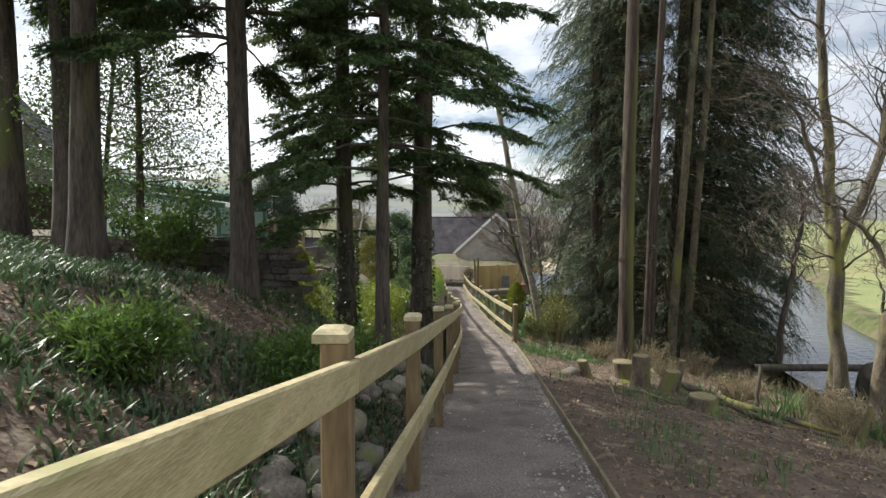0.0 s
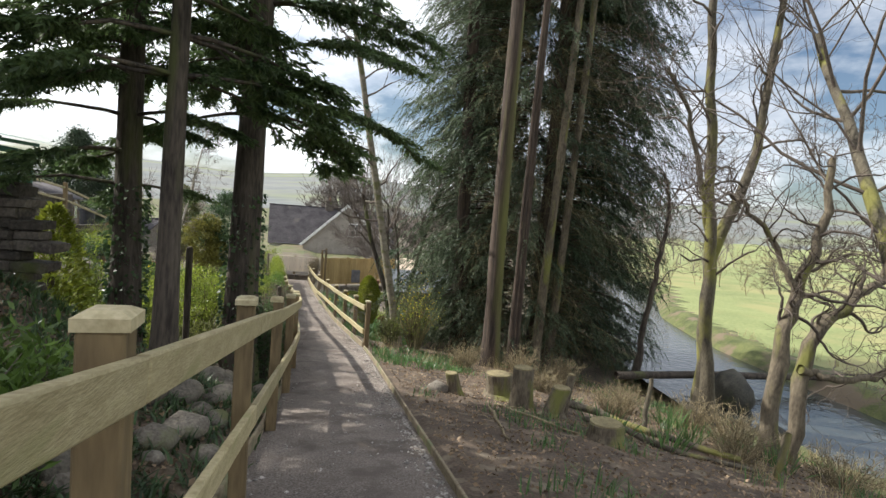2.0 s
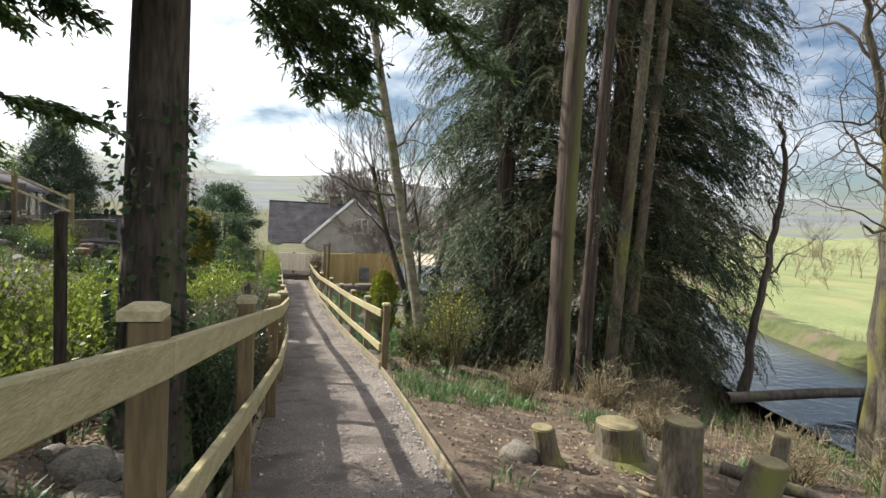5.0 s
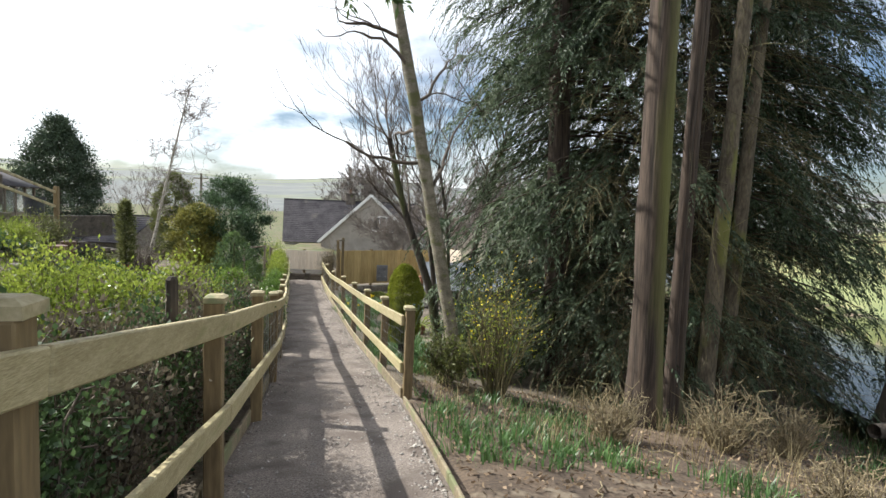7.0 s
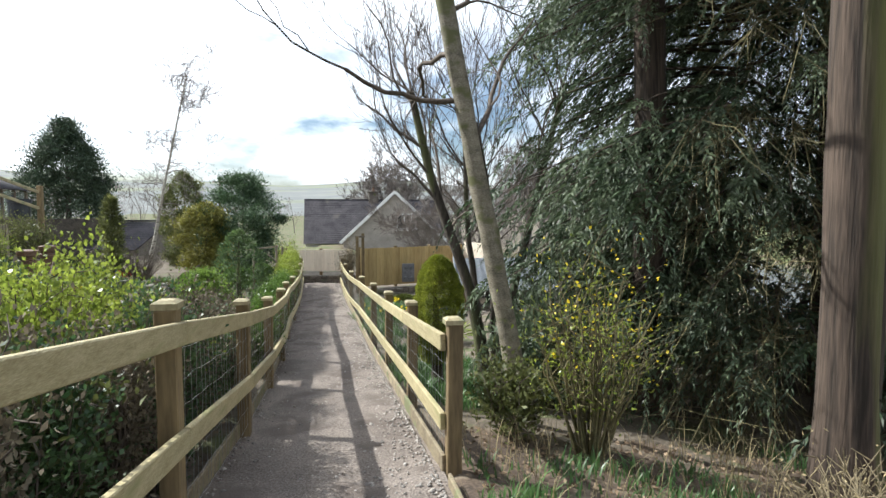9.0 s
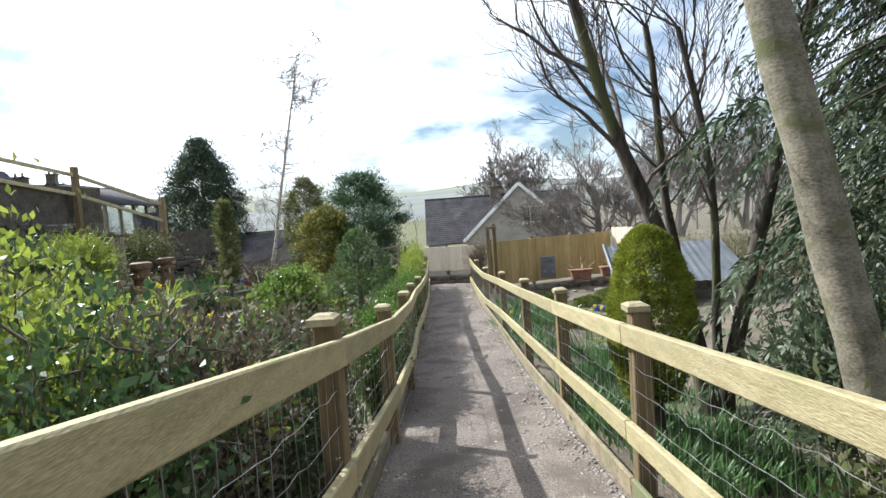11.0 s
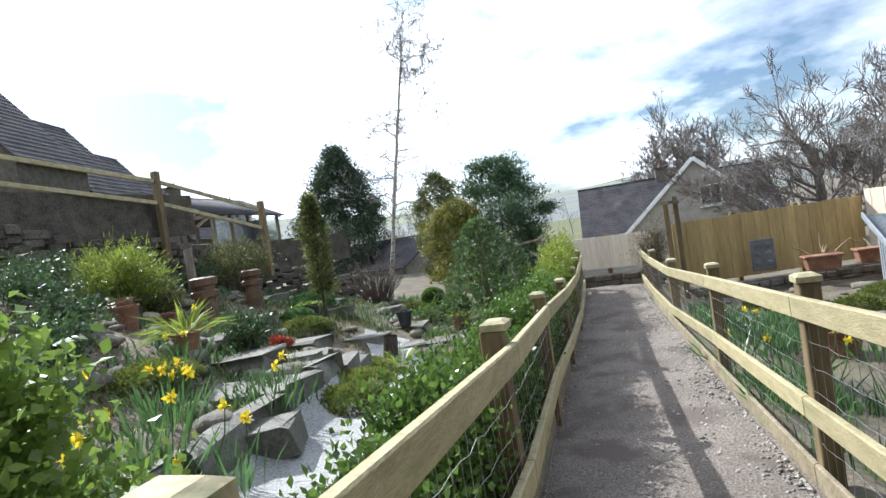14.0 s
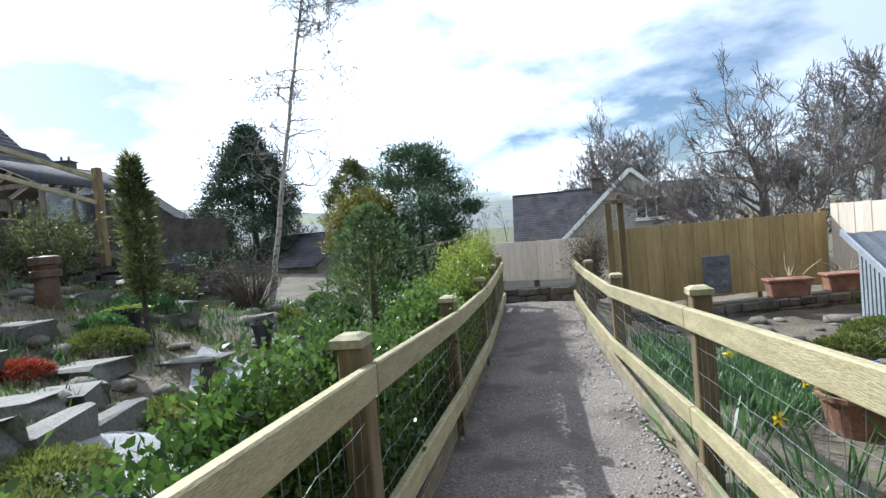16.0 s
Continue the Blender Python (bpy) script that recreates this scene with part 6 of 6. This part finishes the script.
# ---- terrace railings, greenhouse and houses ----
def build_terrace_rail():
    root = thing("terrace_railing", -8.4, 21, gz(-8.4, 22), "weathered timber railing above the terrace wall", "railing")
    inv = root.matrix_basis.inverted()
    pts = [(-9.2, 20.0, 1.15), (-8.5, 23.0, 0.75), (-8.0, 26.0, 0.35), (-7.2, 28.2, -0.35)]
    for a, b in zip(pts, pts[1:]):
        part("top_rail", beam((*a[:2], a[2] + 0.45), (*b[:2], b[2] + 0.45), 0.05, 0.08), M["cap_wood"], root)
        part("lower_rail", beam(a, b, 0.05, 0.08), M["cap_wood"], root)
    for x, y, z in pts:
        part("post", box(0.13, 0.13, 1.8, (x, y, z - 1.15), 0.01), M["post_wood"], root)
    for o in root.children:
        o.matrix_parent_inverse = inv


build_terrace_rail()
gate = thing("slatted_gate", -6.45, 24.9, gz(-6.45, 24.9), "grey slatted wooden gate by the rockery", "gate", turn=-35)
for k in range(7):
    part("slat", box(0.06, 0.02, 0.95, (-0.3 + 0.1 * k, 0, 0.05), 0.003), M["old_wood"], gate)
for h in (0.25, 0.75):
    part("rail", box(0.75, 0.03, 0.06, (0, 0.025, h), 0.003), M["old_wood"], gate)


def build_greenhouse():
    x, y, z = -10.6, 29.0, -0.9
    root = thing("greenhouse", x, y, z, "timber-framed greenhouse with a dull sheet roof", "greenhouse", turn=4)
    w, d, h, top = 1.2, 3.2, 1.2, 1.8
    for yy in np.linspace(0, d, 5):
        part("post", box(0.09, 0.09, h, (w, yy, 0), 0.005), M["old_wood"], root)
        part("rafter", beam((-w, yy, h), (0, yy, top), 0.06, 0.08), M["white_paint"], root)
        part("rafter", beam((0, yy, top), (w + 0.15, yy, h - 0.05), 0.06, 0.08), M["white_paint"], root)
        part("post", box(0.09, 0.09, h, (-w, yy, 0), 0.005), M["old_wood"], root)
    for yy in np.linspace(0, d, 5)[:-1]:
        part("pane", box(0.01, d / 4 - 0.1, h - 0.35, (w, yy + d / 8, 0.3)), M["glass"], root)
        part("sill_board", box(0.03, d / 4 - 0.1, 0.3, (w, yy + d / 8, 0), 0.003), M["old_wood"], root)
    for s in (-1, 1):
        me = mesh_of([(0, -0.2, top + 0.06), (s * (w + 0.2), -0.2, h + 0.0), (s * (w + 0.2), d + 0.2, h + 0.0), (0, d + 0.2, top + 0.06)], [(0, 1, 2, 3)])
        bm = bmesh.new()
        bm.from_mesh(me)
        bmesh.ops.solidify(bm, geom=list(bm.faces), thickness=0.03)
        part("roof_sheet", bm, M["slate"], root)
    part("finial", lathe([(0.03, 0), (0.02, 0.12), (0.008, 0.3)], 8), M["old_wood"], root).matrix_basis = pose(0, -0.15, top + 0.05)
    part("end_beam", beam((-w, 0, h), (w, 0, h), 0.06, 0.1), M["old_wood"], root)


build_greenhouse()
butt = build_pot(-8.3, 29.3, 0.3, 0.85, "dark_pot", "dark water butt beside the greenhouse", name="water_butt", flare_k=0.9, z=-0.9)


def gable_house(name, x, y, z, w, d, eave, ridge, turn, wall, label, tiles=True, chimney=None, windows=(), barge=None, pitch_w=0.22):
    """A gabled house; its gable end faces -y, w across it, d along the ridge."""
    root = thing(name, x, y, z, label, "house", turn=turn)
    bm = bmesh.new()
    a = [(-w / 2, 0), (w / 2, 0), (w / 2, eave), (0, ridge), (-w / 2, eave)]
    f = [bm.verts.new((px, 0, pz)) for px, pz in a]
    k = [bm.verts.new((px, d, pz)) for px, pz in a]
    bm.faces.new(list(f)), bm.faces.new(list(reversed(k)))
    for i in range(5):
        bm.faces.new((f[i], k[i], k[(i + 1) % 5], f[(i + 1) % 5]))
    bmesh.ops.recalc_face_normals(bm, faces=list(bm.faces))
    part("wall", bm, M[wall], root)
    run = math.hypot(w / 2, ridge - eave)
    ang = math.atan2(ridge - eave, w / 2)
    rows = max(6, int(run / pitch_w))
    for s in (-1, 1):
        sheet = beam((s * (w / 2 + 0.1), d / 2, eave - 0.06), (0, d / 2, ridge + 0.02), d + 0.2, 0.05, 0)
        roof = part("roof", sheet, M["slate"], root, "dark slate roof")
        for r in range(rows + 1):
            u = r * run / rows
            c = (s * (w / 2 + 0.15 - u * math.cos(ang)), d / 2, eave - 0.1 + u * math.sin(ang) + 0.06)
            part("slate_course", box(run / rows * 1.18, d + 0.3, 0.035, c, 0, Matrix.Rotation(s * (ang - 0.06), 4, "Y")), M["slate"], roof)
        if barge:
            part("bargeboard", beam((s * (w / 2 + 0.22), -0.22, eave - 0.12), (0, -0.22, ridge + 0.12), 0.05, 0.2), M[barge], root, "white painted bargeboard")
    part("ridge_tiles", beam((0, -0.15, ridge + 0.1), (0, d + 0.15, ridge + 0.1), 0.22, 0.08), M["slate"], root)
    if chimney:
        cx, cy, cw, ch = chimney
        st = part("chimney", box(cw, cw, ch, (cx, cy, ridge - 0.5), 0.01), M["dark_stone"], root)
        part("chimney_cap", box(cw * 1.2, cw * 1.2, 0.08, (cx, cy, ridge - 0.5 + ch), 0.01), M["dark_stone"], st)
        for q in (-0.25, 0.25):
            p = part("pot", lathe([(0.1, 0), (0.08, 0.35), (0.1, 0.38)], 10), M["chimney_pot"], st)
            p.matrix_basis = pose(cx + q * cw, cy, ridge - 0.42 + ch)
    for wx, wz, ww, wh in windows:
        win = part("window", box(ww, 0.06, wh, (wx, -0.02, wz), 0.004), M["white_paint"], root)
        for q in (-1, 0, 1):
            part("pane", box(ww / 3 - 0.08, 0.02, wh - 0.16, (wx + q * ww / 3, -0.06, wz + 0.08)), M["glass_dark"], win)
        part("sill", box(ww + 0.16, 0.16, 0.07, (wx, -0.06, wz - 0.09), 0.005), M["white_paint"], win)
    return root


M["glass_dark"] = surface("dark window glass", (0.03, 0.035, 0.04), (0.06, 0.065, 0.07), 2, 0.08, 0, 20)
gable_house("house", 4.8, 49.5, -6.2, 7.2, 9, 3.75, 7.1, -6, "render_wall", "grey pebbledash house with a steep gable and white bargeboard", chimney=None, windows=((0.9, 4.6, 1.5, 1.1), (-1.6, 1.3, 1.4, 1.1)), barge="white_paint")
gable_house("house", -1.75, 57.5, -6.2, 7.5, 11.5, 3.5, 6.75, -88, "white_wall", "low house wing with a dark slate roof", chimney=(0.0, 5.5, 0.8, 1.2), barge=None)
for k in range(8):
    gable_house("terrace_house", -29.5 - 1.6 * k, 34.0 + 5.0 * k, 3.0 - 1.25 * k, 9, 5.0, 2.4, 7.6, 17.5, "dark_stone", "soot-dark stone terraced house stepping down the hill", pitch_w=0.4, chimney=(0.0, 2.5, 1.1, 1.6) if k > 3 else None)
gable_house("outbuilding", -8.5, 44.0, -4.2, 5, 6, 1.9, 3.2, 70, "stone", "low stone outbuilding with a slate roof")
gable_house("cottage", -40, 67, -2.0, 7, 10, 4.6, 7.4, 25, "dark_stone", "distant stone cottage with chimneys", chimney=(0, 2.0, 0.9, 1.6), pitch_w=0.3)


def build_green_shed():
    """A timber glasshouse: green frame, dusty panes, shallow teal roof."""
    x, y = -7.6, 15.2
    z = gz(x, y) + 0.75
    root = thing("glasshouse", x, y, z, "green-framed glasshouse with dusty panes and teal roof", "glasshouse", turn=-12)
    n, w, d = 6, 4.6, 2.2
    part("plinth", box(w, d, 0.55, (0, 0, 0), 0.01), M["green_paint"], root)
    for k in range(n + 1):
        xx = -w / 2 + w * k / n
        for yy in (-d / 2, d / 2):
            part("post", box(0.08, 0.08, 1.95 - 0.12 * k, (xx, yy, 0), 0.005), M["green_paint"], root)
        part("rafter", beam((xx, -1.35, 2.3 - 0.115 * k), (xx, 1.35, 2.3 - 0.115 * k), 0.05, 0.07), M["green_paint"], root)
        if k < n:
            for yy in (-d / 2, d / 2):
                part("pane", box(w / n - 0.1, 0.012, 1.25 - 0.12 * k, (xx + w / n / 2, yy, 0.57)), M["frosted_pane"], root)
    for yy in (-d / 2 - 0.05, d / 2 + 0.05):
        part("eaves_beam", beam((-w / 2 - 0.2, yy, 2.02), (w / 2 + 0.2, yy, 1.38), 0.06, 0.12), M["green_paint"], root)
        part("glazing_bar", beam((-w / 2, yy, 1.2), (w / 2, yy, 1.0), 0.05, 0.05), M["green_paint"], root)
    sheet = bmesh.new()
    vs = [sheet.verts.new(c) for c in ((-2.6, -1.4, 2.36), (2.6, -1.4, 1.66), (2.6, 1.4, 1.66), (-2.6, 1.4, 2.36))]
    sheet.faces.new(vs)
    bmesh.ops.solidify(sheet, geom=list(sheet.faces), thickness=0.03)
    part("roof", sheet, M["teal_sheet"], root, "teal roof sheet")


build_green_shed()
build_dense("small_conifer", -3.0, 11.2, 0.55, 0.55, 2.3, "golden", "yellow-green young conifer behind the wall", 0.1, 0.03, 4200, "cone", lumps=0.2)
tp = thing("utility_pole", -9.4, 62.0, -4.5, "distant wooden utility pole with a crossarm", "pole")
part("pole", lathe([(0.12, 0), (0.09, 7.2)], 8), M["old_wood"], tp)
part("crossarm", box(1.3, 0.1, 0.1, (0, 0, 6.7), 0.01), M["old_wood"], tp)
